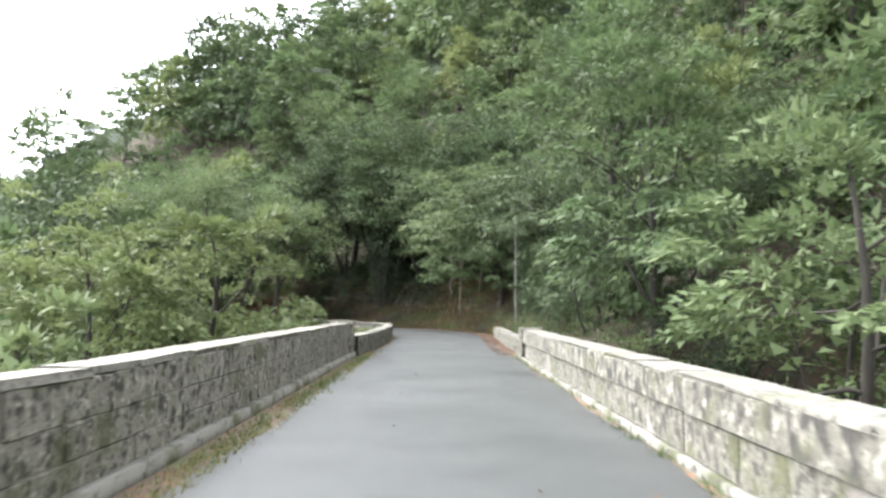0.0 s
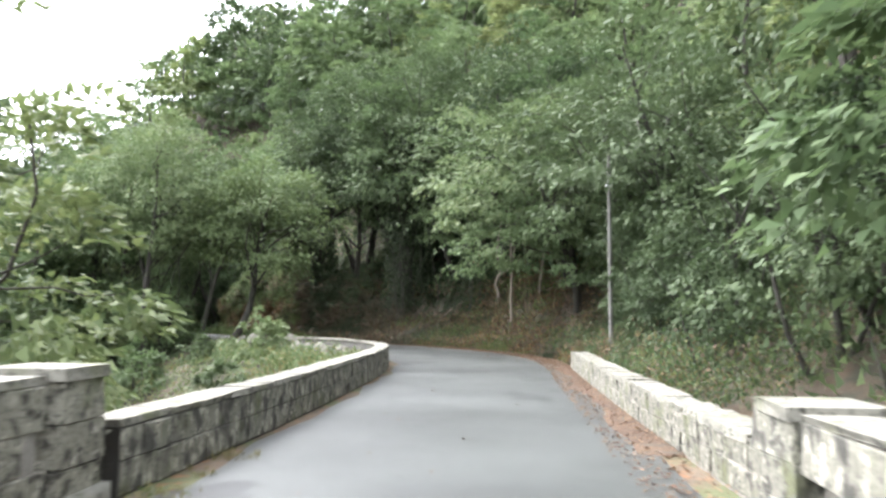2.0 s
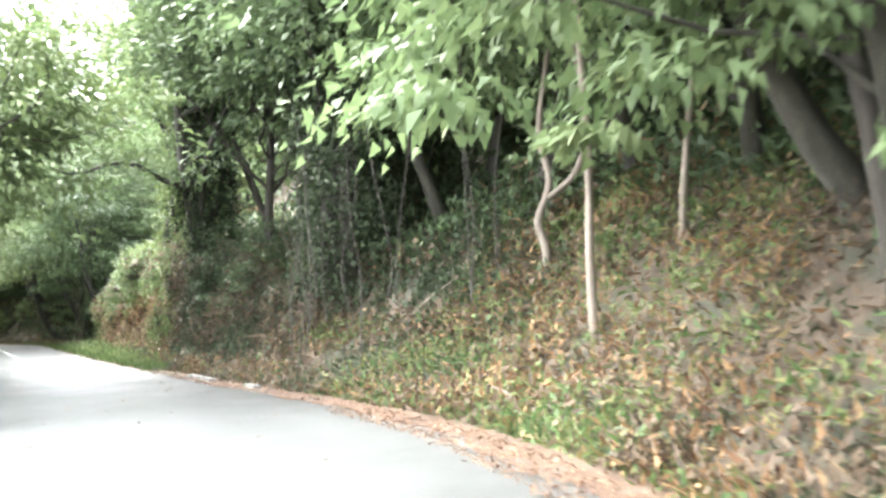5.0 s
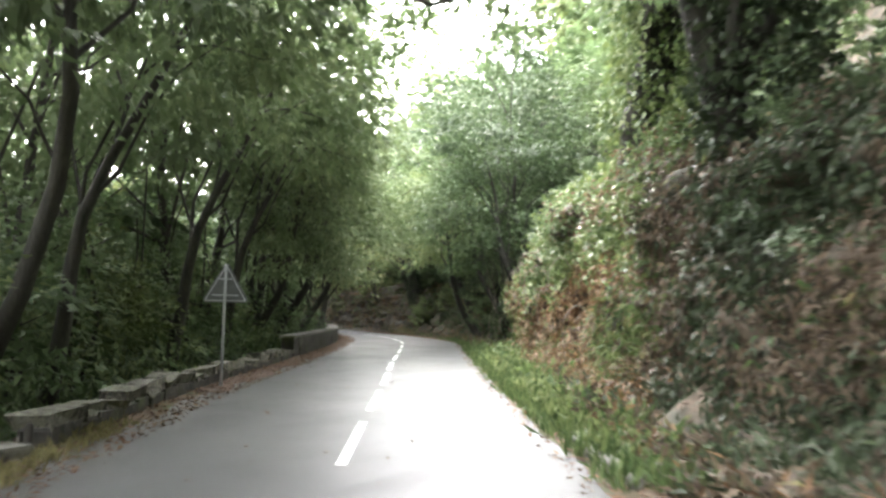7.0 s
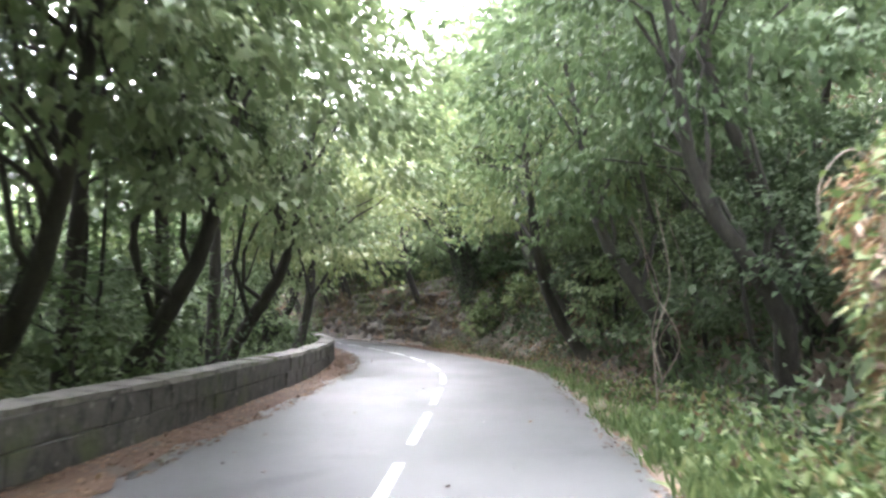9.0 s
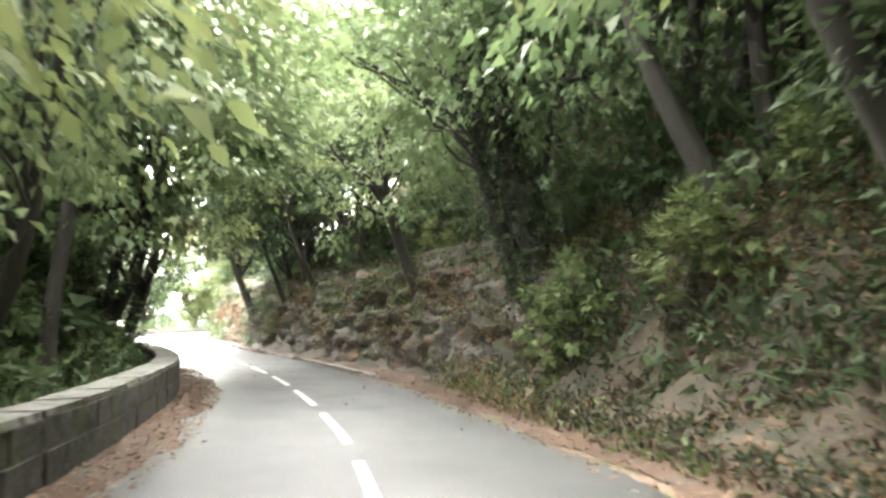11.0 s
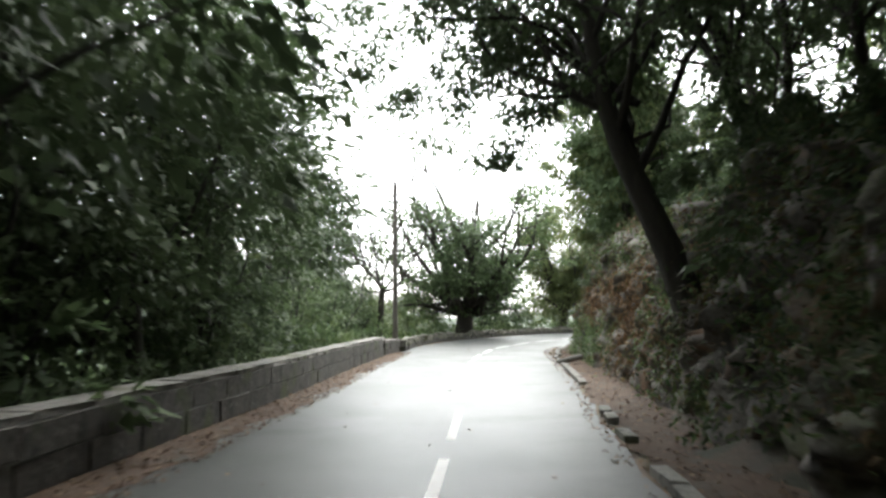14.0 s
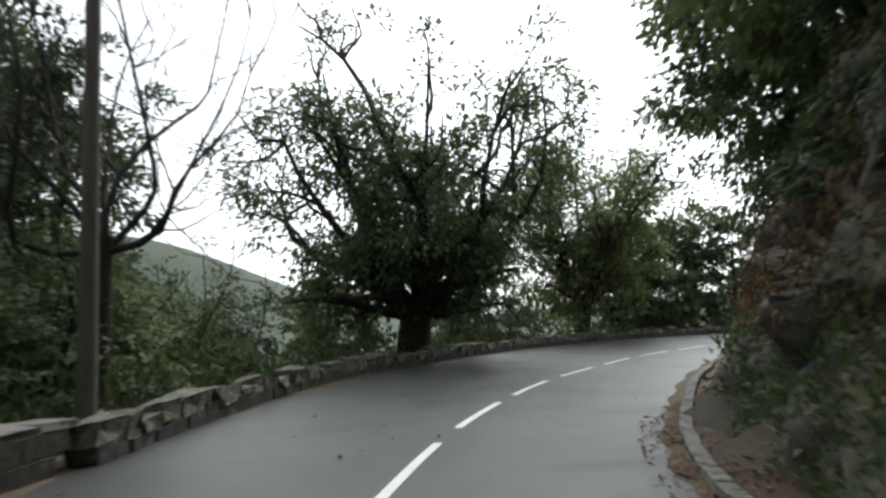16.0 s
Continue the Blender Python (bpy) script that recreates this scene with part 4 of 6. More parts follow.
rng = np.random.default_rng(5)
TAKEN = []


def free(x, y, gap):
    if any((x - a) ** 2 + (y - b) ** 2 < gap * gap for a, b in TAKEN):
        return False
    TAKEN.append((x, y))
    return True


FAR_PLACES = []


def far_scatter(models, u0, u1, d0, d1, tries, gap, right, smin, smax):
    """Places for trees too far off to be told apart; joined by far_woods()."""
    for _ in range(tries):
        u, d = rng.uniform(u0, u1), d0 + (d1 - d0) * rng.random()
        x, y = beside(u, d, right)
        off = np.min(np.hypot(MID[:, 0] - x, MID[:, 1] - y) - HALF)
        if off < d0 * 0.8 or not free(x, y, gap):
            continue
        FAR_PLACES.append((models[rng.integers(len(models))], np.array(stand(float(x), float(y), rng.uniform(0, 360), rng.uniform(smin, smax), 0.2, rng.uniform(0.85, 1.15)))))


def far_woods(label):
    """All far trees in one object of kind stuff; their models are taken away."""
    vs, fs, mi, mats, o = [], [], [], [], 0
    raw = {}
    for model, m in FAR_PLACES:
        if model.name not in raw:
            raw[model.name] = []
            for ch in model.children:
                me = ch.data
                v = np.empty(len(me.vertices) * 3, np.float32)
                me.vertices.foreach_get("co", v)
                me.calc_loop_triangles()
                f = np.empty(len(me.loop_triangles) * 3, np.int32)
                me.loop_triangles.foreach_get("vertices", f)
                if me.materials[0] not in mats:
                    mats.append(me.materials[0])
                raw[model.name].append((v.reshape(-1, 3), f.reshape(-1, 3), mats.index(me.materials[0])))
        for v, f, k in raw[model.name]:
            vs.append(v @ m[:3, :3].T + m[:3, 3])
            fs.append(f + o)
            mi.append(np.full(len(f), k))
            o += len(v)
    for model in {q for q, _ in FAR_PLACES}:
        for ch in list(model.children):
            bpy.data.objects.remove(ch)
        bpy.data.objects.remove(model)
    return tagged(new("far_woods", fast_mesh("far_woods", np.concatenate(vs), np.concatenate(fs), mats, index=np.concatenate(mi))), label, "woods", kind="stuff")


def scatter(models, u0, u1, d0, d1, tries, gap, right, smin, smax, group, sink=0.2):
    n = 0
    for _ in range(tries):
        u, d = rng.uniform(u0, u1), d0 + (d1 - d0) * rng.random()
        x, y = beside(u, d, right)
        off = np.min(np.hypot(MID[:, 0] - x, MID[:, 1] - y) - HALF)
        if off < d0 * 0.8 or not free(x, y, gap):
            continue
        plant(models[rng.integers(len(models))], float(x), float(y), rng.uniform(0, 360), rng.uniform(smin, smax), sink, rng.uniform(0.85, 1.15), group=group)
        n += 1
    return n

# ---- rock faces and overgrown banks ----
def face_strip(u0, u1, d0, height, lean, seed, step=0.15, cell=0.9, depth=0.3, z0=-0.25):
    """A steep broken face beside the road: faceted blocks in a sheet from its foot to its top, then back into the hill."""
    rng = np.random.default_rng(seed)
    us = np.linspace(u0, u1, 400)
    line = beside(us, np.interp(us, d0[0], d0[1]), True)
    s = np.concatenate([[0], np.cumsum(np.linalg.norm(np.diff(line, axis=0), axis=1))])
    ns = int(s[-1] / step) + 1
    sv = np.linspace(0, s[-1], ns)
    uu = np.interp(sv, s, us)
    base = np.stack([np.interp(sv, s, line[:, 0]), np.interp(sv, s, line[:, 1])], -1)
    nrm = unit(lerp(ACROSS, uu))
    hv = np.interp(uu, height[0], height[1])
    nz = int(max(height[1]) / step) + 4
    q = np.linspace(0, 1, nz)
    S, Q = np.meshgrid(sv, q, indexing="ij")
    Z = z0 + (hv[:, None] + 0.35 * np.sin(sv * 0.9 + 1)[:, None] + 0.25 * np.sin(sv * 2.3)[:, None] - z0) * Q
    n = int(s[-1] * max(height[1]) / cell ** 2) + 6
    seeds = np.stack([rng.uniform(0, s[-1], n), rng.uniform(0, max(height[1]), n)], -1)
    amp, tx, tz = rng.uniform(-1, 1, n) * depth, rng.normal(0, 0.28, n), rng.normal(0.1, 0.28, n)
    flatS, flatZ = S.ravel(), Z.ravel()
    dd = (flatS[:, None] - seeds[None, :, 0]) ** 2 * 0.6 + (flatZ[:, None] - seeds[None, :, 1]) ** 2 * 1.5
    k = np.argmin(dd, 1)
    push = (amp[k] + tx[k] * (flatS - seeds[k, 0]) + tz[k] * (flatZ - seeds[k, 1])).reshape(S.shape)
    fine = np.stack([rng.uniform(0, s[-1], n * 7), rng.uniform(0, max(height[1]), n * 7)], -1)
    fa, ft = rng.uniform(-1, 1, n * 7) * depth * 0.38, rng.normal(0, 0.35, n * 7)
    k = np.concatenate([np.argmin((part_s[:, None] - fine[None, :, 0]) ** 2 * 0.5 + (part_z[:, None] - fine[None, :, 1]) ** 2 * 2.2, 1) for part_s, part_z in zip(np.array_split(flatS, 24), np.array_split(flatZ, 24))])
    push += (fa[k] + ft[k] * (flatZ - fine[k, 1])).reshape(S.shape)
    out = lean * Z - push * np.minimum(1, 0.35 + Q * 2)
    crest = smooth(0.9, 1.0, Q) * 1.6
    XY = base[:, None] + nrm[:, None] * (out + crest)[..., None]
    v = np.concatenate([XY, Z[..., None]], -1)
    i, j = np.meshgrid(np.arange(ns - 1), np.arange(nz - 1), indexing="ij")
    f = np.stack([i * nz + j, (i + 1) * nz + j, (i + 1) * nz + j + 1, i * nz + j + 1], -1).reshape(-1, 4)
    return v.reshape(-1, 3), f


def scatter_on(v, f, n, rng, keep=None):
    """n places on a mesh of quads, with its normals turned to the road side."""
    a, b, c = v[f[:, 0]], v[f[:, 1]], v[f[:, 3]]
    cr = np.cross(b - a, c - a)
    area = np.linalg.norm(cr, axis=1)
    k = rng.choice(len(f), n, p=area / area.sum())
    r1, r2 = rng.random((n, 1)), rng.random((n, 1))
    p = a[k] + (b[k] - a[k]) * r1 + (c[k] - a[k]) * r2
    return p, unit(cr)[k]


def leaf_cover(name, label, p, nrm, size, mats, rng, spread=0.25, shares=None, droop=0.5, category="undergrowth", width=0.6, tri=True):
    """Leaves over a surface, in one object of kind stuff."""
    n = len(p)
    way = nrm * 0.35 + rng.normal(0, 0.6, (n, 3))
    way[:, 2] -= droop
    v, f = blades(p + nrm * (rng.random((n, 1)) ** 2 * spread), way, size * (0.6 + 0.8 * rng.random(n)), rng, width, tri=tri)
    big = waves(p[:, 0], p[:, 1] + p[:, 2] * 1.3, 0.8) * 0.5 + 0.5 + rng.normal(0, 0.18, n)
    idx = np.clip(np.searchsorted(np.cumsum(shares or [1.0])[:-1], big), 0, len(mats) - 1)
    return tagged(new(name, fast_mesh(name, v, f, mats, index=idx)), label, category, kind="stuff")


rng = np.random.default_rng(11)
# bare rock above the gutter
rv, rf = face_strip(18.6, 30.2, ([18.6, 19.4, 20, 22, 26, 28, 29.4, 30.2], [3.6, 2.1, 1.7, 1.3, 1.2, 1.0, 1.0, 1.9]), ([18.6, 19.3, 20, 22, 25, 27, 29, 30.2], [0.3, 1.6, 3.0, 3.6, 3.8, 4.6, 4.8, 2.4]), 0.34, 3, cell=0.55, depth=0.3)
tagged(new("cliff", fast_mesh("cliff", rv, rf, ROCK)), "broken grey-brown rock face with moss along the road", "cliff", kind="structure")
p, nn_ = scatter_on(rv, rf, 100000, rng)
nn_ = np.where((nn_ * np.c_[-lerp(ACROSS, np.full(len(p), 24.0)), np.zeros(len(p))]).sum(1, keepdims=True) < 0, -nn_, nn_)
patch = waves(p[:, 0], p[:, 1] + p[:, 2] * 2, 0.7) + waves(p[:, 0] * 1.3, p[:, 2] * 2, 1.9) * 0.5 + (p[:, 2] - 1.3) * 0.8 + np.where(p[:, 0] < -69, 0.9, 0)
m = (patch > 0.05) & (p[:, 0] > -69)
leaf_cover("cliff_creeper", "creeping plants and dry bracken on the rock face", p[m], nn_[m], 0.1, [RUST, DEADFERN, FERN, IVY], rng, 0.3, [0.26, 0.28, 0.24, 0.22])
m = (p[:, 2] < 1.4) & (p[:, 0] <= -85)
leaf_cover("cliff_herbs", "fresh green herbs at the foot of the rock", p[m], nn_[m], 0.12, [IVY, LEAF_A, FERN], rng, 0.3, [0.35, 0.4, 0.25], -0.2, width=0.4)
rusty = (patch > -0.2) & (p[:, 0] <= -79) & ~m & (p[:, 2] + 0.6 * waves(p[:, 0], p[:, 1], 1.3) < 2.9)
leaf_cover("rusty_bracken", "rust-brown dead bracken hanging down the rock", p[rusty], nn_[rusty], 0.15, [RUST, DEADFERN, FERN], rng, 0.35, [0.6, 0.22, 0.18], 0.9, width=0.2)
m = (patch > 0.0) & (p[:, 0] <= -69) & ~m & ~rusty
leaf_cover("cliff_brush", "brown dead bracken and dark brush hanging on the rock", p[m], nn_[m], 0.12, [DEADFERN, FERN, LEAF_B, LEAF_C, LEAF_BROWN], rng, 0.45, [0.24, 0.22, 0.14, 0.24, 0.16], width=0.36)

m = (p[:, 2] < 1.0) & (p[:, 0] > -69) & (waves(p[:, 0] * 1.7, p[:, 1] + p[:, 2], 2.3) + rng.normal(0, 0.3, len(p)) > 0.15)
leaf_cover("ledge_litter", "dead leaves and moss caught on the rock ledges", p[m], nn_[m], 0.09, [LEAF_BROWN, DEADFERN, IVY], rng, 0.08, [0.45, 0.35, 0.2], 0.1, category="leaf litter")

# the bank smothered in ivy
iv, if_ = face_strip(11.0, 15.25, ([11.0, 11.8, 12.7, 13.4, 14.6, 15.05, 15.25], [3.2, 2.3, 2.0, 1.9, 1.7, 1.5, 2.6]), ([11.0, 11.8, 12.7, 13.2, 14.2, 15.0, 15.25], [1.6, 3.4, 4.2, 4.6, 5.2, 4.2, 2.6]), 0.16, 8, cell=1.1, depth=0.24)
tagged(new("ivy_bank", fast_mesh("ivy_bank", iv, if_, SOIL)), "steep earth bank under thick ivy and dead bracken", "bank", kind="structure")
p, nn_ = scatter_on(iv, if_, 125000, rng)
side = -lerp(ACROSS, np.full(len(p), 14.0))
nn_ = np.where((nn_[:, :2] * side).sum(1, keepdims=True) < 0, -nn_, nn_)
# stretch under the canopy; its shade is put into the leaf colour
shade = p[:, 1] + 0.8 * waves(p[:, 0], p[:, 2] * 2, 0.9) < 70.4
along = (p[:, 1] - p[:, 0]) * 0.7
high = (p[:, 2] + 0.8 * waves(along, along * 0.6, 1.1) + 0.7 * waves(along * 2.3, along, 2.1) + rng.normal(0, 0.35, len(p)) > 2.5) & ~shade
leaf_cover("ivy", "pale green ivy draped over the bank", p[high], nn_[high], 0.115, [IVY, LEAF_A, LEAF_BROWN], rng, 0.5, [0.62, 0.24, 0.14], 0.45)
low = ~high & ~shade
leaf_cover("dead_bracken", "rust-brown dead bracken mixed with green stems", p[low], nn_[low], 0.17, [RUST, LEAF_BROWN, FERN, IVY], rng, 0.3, [0.42, 0.2, 0.2, 0.18], 1.0, width=0.2)
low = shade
leaf_cover("shaded_brush", "brush and rotting bracken coloured dark for the shade on the bank", p[low], nn_[low], 0.14, [IVY_SHADED, DEADFERN, FERN], rng, 0.35, [0.46, 0.44, 0.1], 0.9, width=0.3)

# ---- undergrowth on the slopes ----
def slope_cover(name, label, u0, u1, d0, d1, n, size, mats, shares, right=True, lift=0.3, droop=0.0, width=0.4, power=1.4, clump=1.0):
    u = rng.uniform(u0, u1, n)
    d = d0 + (d1 - d0) * rng.random(n) ** power
    xy = beside(u, d, right)
    w = waves(xy[:, 0], xy[:, 1], 1.7) + 0.6 * waves(xy[:, 0], xy[:, 1], 0.5) + rng.normal(0, 0.35, n)
    m = w > -0.35 * clump
    xy, w = xy[m], w[m]
    z = ground(xy[:, 0], xy[:, 1]) + rng.random(len(xy)) ** 2 * lift * (0.6 + 0.6 * np.clip(w + 0.4, 0, 2))
    p = np.c_[xy, z]
    nrm = np.tile([[0.0, 0, 1.0]], (len(p), 1))
    return leaf_cover(name, label, p, nrm, size, mats, rng, 0.08, shares, droop, width=width)


slope_cover("bracken_slope", "green and rusty bracken over the open bank", 8.5, 10.3, 0.55, 7.0, 38000, 0.16, [FERN, DEADFERN, RUST, IVY], [0.4, 0.2, 0.22, 0.18], lift=0.5, width=0.28, power=1.2, clump=2.5)
# same cover in darker leaves: tree shade painted into the colour
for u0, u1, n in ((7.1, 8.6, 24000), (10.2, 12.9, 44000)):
    slope_cover("shaded_bracken", "withered bracken and ivy coloured dark for the shade of the trees", u0, u1, 0.55, 7.0, n, 0.16, [IVY_SHADED, DEADFERN, RUST, FERN], [0.36, 0.36, 0.14, 0.14], lift=0.5, width=0.28, power=1.2, clump=2.5)
slope_cover("bracken_foot", "ochre dead bracken at the foot of the ivy bank", 12.7, 15.1, 1.2, 2.8, 20000, 0.17, [RUST, LEAF_BROWN, FERN], [0.5, 0.22, 0.28], lift=1.0, droop=0.5, width=0.2, clump=4, power=1.0)
# this carpet also carries the trees' shade in its leaf colour
slope_cover("ivy_floor", "ivy carpet on the bank coloured dark for the shade of the trees", 9.6, 12.8, 2.6, 10, 46000, 0.15, [IVY_SHADED, DEADFERN, IVY], [0.65, 0.25, 0.1], lift=0.5, clump=4, power=1.0, width=0.6)
slope_cover("hill_undergrowth", "dark ivy and brambles under the trees", 6.2, 15.0, 4.5, 20, 56000, 0.25, [LEAF_B, LEAF_A, LEAF_BROWN], [0.6, 0.25, 0.15], lift=1.1, clump=3)
slope_cover("hill_undergrowth", "dark ivy and brambles under the trees", 15.0, 31.0, 2.2, 14, 56000, 0.26, [LEAF_B, LEAF_A, DEADFERN], [0.5, 0.3, 0.2], lift=1.0, clump=3, power=1.6)
slope_cover("hill_brush", "dark brush under the trees above the rocks", 16.5, 24.0, 5.0, 20, 30000, 0.42, [LEAF_B, LEAF_A, LEAF_BROWN], [0.5, 0.35, 0.15], lift=2.0, clump=4, power=1.0)
slope_cover("roadside_weeds", "fresh green weeds and nettles along the verge", 12.2, 15.6, 0.2, 1.7, 13000, 0.15, [GRASS, LEAF_C, IVY], [0.55, 0.25, 0.2], lift=0.45, droop=-0.4, width=0.4)
slope_cover("broad_leaved_weeds", "fresh green leafy weeds on the verge", 14.4, 16.2, 0.5, 2.4, 7000, 0.12, [LEAF_A, IVY, FERN], [0.45, 0.35, 0.2], lift=0.5, droop=0.1, width=0.6)
slope_cover("bank_herbs", "low herbs and brambles below the woods", 15.0, 19.5, 0.5, 4.0, 14000, 0.14, [IVY, DEADFERN, FERN, LEAF_BROWN], [0.3, 0.35, 0.2, 0.15], lift=0.35, droop=-0.2)
slope_cover("valley_undergrowth", "dark undergrowth on the slope below the wall", 11.0, 27.0, 1.2, 9, 56000, 0.17, [LEAF_B, LEAF_A], [0.65, 0.35], right=False, lift=1.2)
slope_cover("valley_thicket", "sunlit olive-green thicket below the bend", 26.0, 34.0, 1.0, 14, 40000, 0.22, [LEAF_A, LEAF_C, GRASS], [0.5, 0.3, 0.2], right=False, lift=1.0)
slope_cover("meadow_patch", "low creepers, weeds and rough grass inside the bend", 6.6, 10.8, 0.75, 10, 46000, 0.13, [IVY, LEAF_A, DRYGRASS, GRASS], [0.35, 0.3, 0.2, 0.15], right=False, lift=0.4, droop=-0.2, width=0.35)
slope_cover("roadside_scrub", "dark scrub behind the low wall", 5.6, 8.0, 0.85, 6, 60000, 0.1, [LEAF_B, FERN, DEADFERN, LEAF_BROWN], [0.5, 0.25, 0.15, 0.1], lift=0.9, clump=3, width=0.35)

# moss and grass between the asphalt and the ledge on the bridge
n = 6000
p = np.c_[rng.uniform(-2.6, -2.3, n) + 0.12 * rng.random(n) ** 3, rng.uniform(-2, 24, n), np.full(n, 0.02)]
p = p[waves(p[:, 0] * 2, p[:, 1], 1.4) + rng.normal(0, 0.4, n) > -0.2]
leaf_cover("ledge_moss", "yellow-green moss and short grass along the ledge", p, np.tile([[0.0, 0, 1.0]], (len(p), 1)), 0.06, [GRASS, DRYGRASS, LEAF_C], rng, 0.03, [0.5, 0.25, 0.25], -0.3, category="grass", width=0.3)
slope_cover("hill_scrub", "low scrub between the trees higher up the hill", 6.0, 24.0, 18, 75, 34000, 0.7, [LEAF_A, LEAF_B, LEAF_C], [0.45, 0.35, 0.2], lift=2.2, clump=4, power=1.0)
slope_cover("gorge_undergrowth", "dense dark undergrowth on the sides of the gorge", 1.5, 6.2, 3.5, 28, 30000, 0.3, [LEAF_B, LEAF_A, LEAF_C], [0.4, 0.4, 0.2], lift=1.6, clump=4, power=1.1)
slope_cover("gorge_undergrowth", "dense green undergrowth on the sides of the gorge", 1.5, 5.8, 3.5, 28, 28000, 0.3, [LEAF_A, LEAF_C, LEAF_B], [0.4, 0.35, 0.25], right=False, lift=1.6, clump=4, power=1.1)

# ---- woods, space by space ----
WOODS = "trees of the hillside woods"
VALLEY = "trees below the road"
# trees that reach over the road past the bridge
for u, d, k, turn, size in ((8.3, 3.8, 0, 40, 0.95), (9.2, 6.2, 1, 200, 0.9), (10.2, 7.0, 3, 90, 0.85), (11.2, 8.2, 1, 310, 0.85), (12.2, 8.0, 0, 150, 0.9)):
    x, y = beside(u, d, True)
    TAKEN.append((float(x), float(y)))
    plant(NEAR[k], float(x), float(y), turn, size, group=WOODS)
for u, d, k, turn, size in ((11.2, 5.0, 0, 70, 0.95), (12.3, 4.6, 0, 10, 1.0), (13.3, 4.8, 0, 130, 1.0), (14.3, 4.2, 0, 260, 1.0), (15.2, 3.6, 0, 30, 1.0), (16.0, 3.2, 2, 330, 0.95)):
    x, y = beside(u, d, False)
    TAKEN.append((float(x), float(y)))
    plant(TALLS[k], float(x), float(y), turn, size, group=VALLEY)
# evergreen oaks leaning over the road from the rocks
for u, d, k, size in ((18.9, 4.6, 2, 1.0), (19.9, 3.2, 2, 0.95), (21.0, 3.0, 2, 1.0), (22.0, 3.4, 1, 0.9), (23.0, 3.0, 0, 1.05), (17.9, 3.3, 2, 1.0), (22.5, 4.0, 1, 1.1)):
    x, y = beside(u, d, True)
    n = unit(lerp(ACROSS, u))
    TAKEN.append((float(x), float(y)))
    plant(LEANERS[k], float(x), float(y), math.degrees(math.atan2(n[1], n[0])) + rng.uniform(-25, 25), size, group=WOODS)


for u, d, k, size in ((6.9, 5.8, 1, 0.95), (7.6, 5.4, 1, 1.0), (8.4, 4.6, 0, 1.0), (8.3, 3.6, 2, 0.9), (9.0, 5.2, 1, 1.0), (9.7, 5.6, 2, 1.0), (9.4, 7.5, 1, 1.1), (10.6, 8.5, 2, 1.15), (11.8, 8.6, 1, 1.15)):
    x, y = beside(u, d, True)
    n = unit(lerp(ACROSS, u))
    TAKEN.append((float(x), float(y)))
    plant(HANGERS[k], float(x), float(y), math.degrees(math.atan2(n[1], n[0])) + rng.uniform(-20, 20), size, group=WOODS)
for u, d, k, turn, size in ((5.7, 5.6, 1, 20, 0.9), (6.2, 4.2, 1, 100, 0.8), (6.5, 6.4, 1, 200, 1.1), (6.9, 4.4, 1, 290, 0.85), (7.4, 6.0, 1, 60, 1.0), (7.9, 5.0, 0, 150, 0.9), (8.1, 7.4, 1, 10, 1.1), (6.05, 3.1, 1, 30, 0.5), (6.45, 3.4, 1, 120, 0.55), (6.75, 3.2, 1, 210, 0.5), (7.2, 3.6, 1, 320, 0.55)):
    x, y = beside(u, d, True)
    TAKEN.append((float(x), float(y)))
    plant(CURTAINS[k], float(x), float(y), turn, size, group=WOODS)
for u, d, k, turn, size in ((18.5, 7.0, 1, 30, 1.1), (19.4, 7.6, 0, 90, 1.15), (17.6, 6.5, 2, 200, 1.1)):
    x, y = beside(u, d, True)
    TAKEN.append((float(x), float(y)))
    plant(OAKS[k], float(x), float(y), turn, size, group=WOODS)
for u, d, k, turn, size in ((23.5, 2.6, 1, 250, 1.0), (24.4, 3.4, 2, 20, 1.1), (25.2, 4.0, 0, 310, 1.0), (25.9, 3.6, 1, 200, 0.95), (26.3, 4.4, 2, 50, 1.1)):
    x, y = beside(u, d, False)
    TAKEN.append((float(x), float(y)))
    plant(OAKS[k], float(x), float(y), turn, size, group=VALLEY)
for q, u in enumerate(np.arange(11.3, 19.0, 0.55)):
    x, y = beside(u, 3.7 + 1.3 * rng.random(), False)
    TAKEN.append((float(x), float(y)))
    plant(CURTAINS[(0, 2, 0)[q % 3] if u < 16 else (0, 1, 0)[q % 3]], float(x), float(y), rng.uniform(0, 360), rng.uniform(0.75, 1.0), group=VALLEY)
for q, u in enumerate(np.arange(20.5, 26.4, 0.6)):
    x, y = beside(u, 4.2 + 1.6 * rng.random(), False)
    TAKEN.append((float(x), float(y)))
    plant(CURTAINS[0 if u < 22.8 else 1], float(x), float(y), rng.uniform(0, 360), rng.uniform(0.9, 1.1), group=VALLEY)
for x, y, k, size in ((6.6, 26.8, 2, 0.7), (8.6, 29.5, 0, 0.95), (6.4, 31.5, 1, 0.75), (9.6, 25.5, 1, 1.0), (8.0, 22.8, 0, 0.95), (14.6, 31.2, 1, 0.9), (16.2, 34.4, 0, 1.0), (18.4, 36.0, 1, 1.0), (13.6, 33.6, 0, 0.9), (17.6, 40.0, 1, 1.0), (19.4, 33.8, 2, 1.0)):
    TAKEN.append((x, y))
    plant(CURTAINS[k], x, y, rng.uniform(0, 360), size, group="trees in the gorge")
for u, d, k, turn, size in ((21.4, 3.2, 0, 50, 0.95), (22.6, 3.0, 0, 220, 1.0)):
    x, y = beside(u, d, False)
    TAKEN.append((float(x), float(y)))
    plant(TALLS[k], float(x), float(y), turn, size, group=VALLEY)
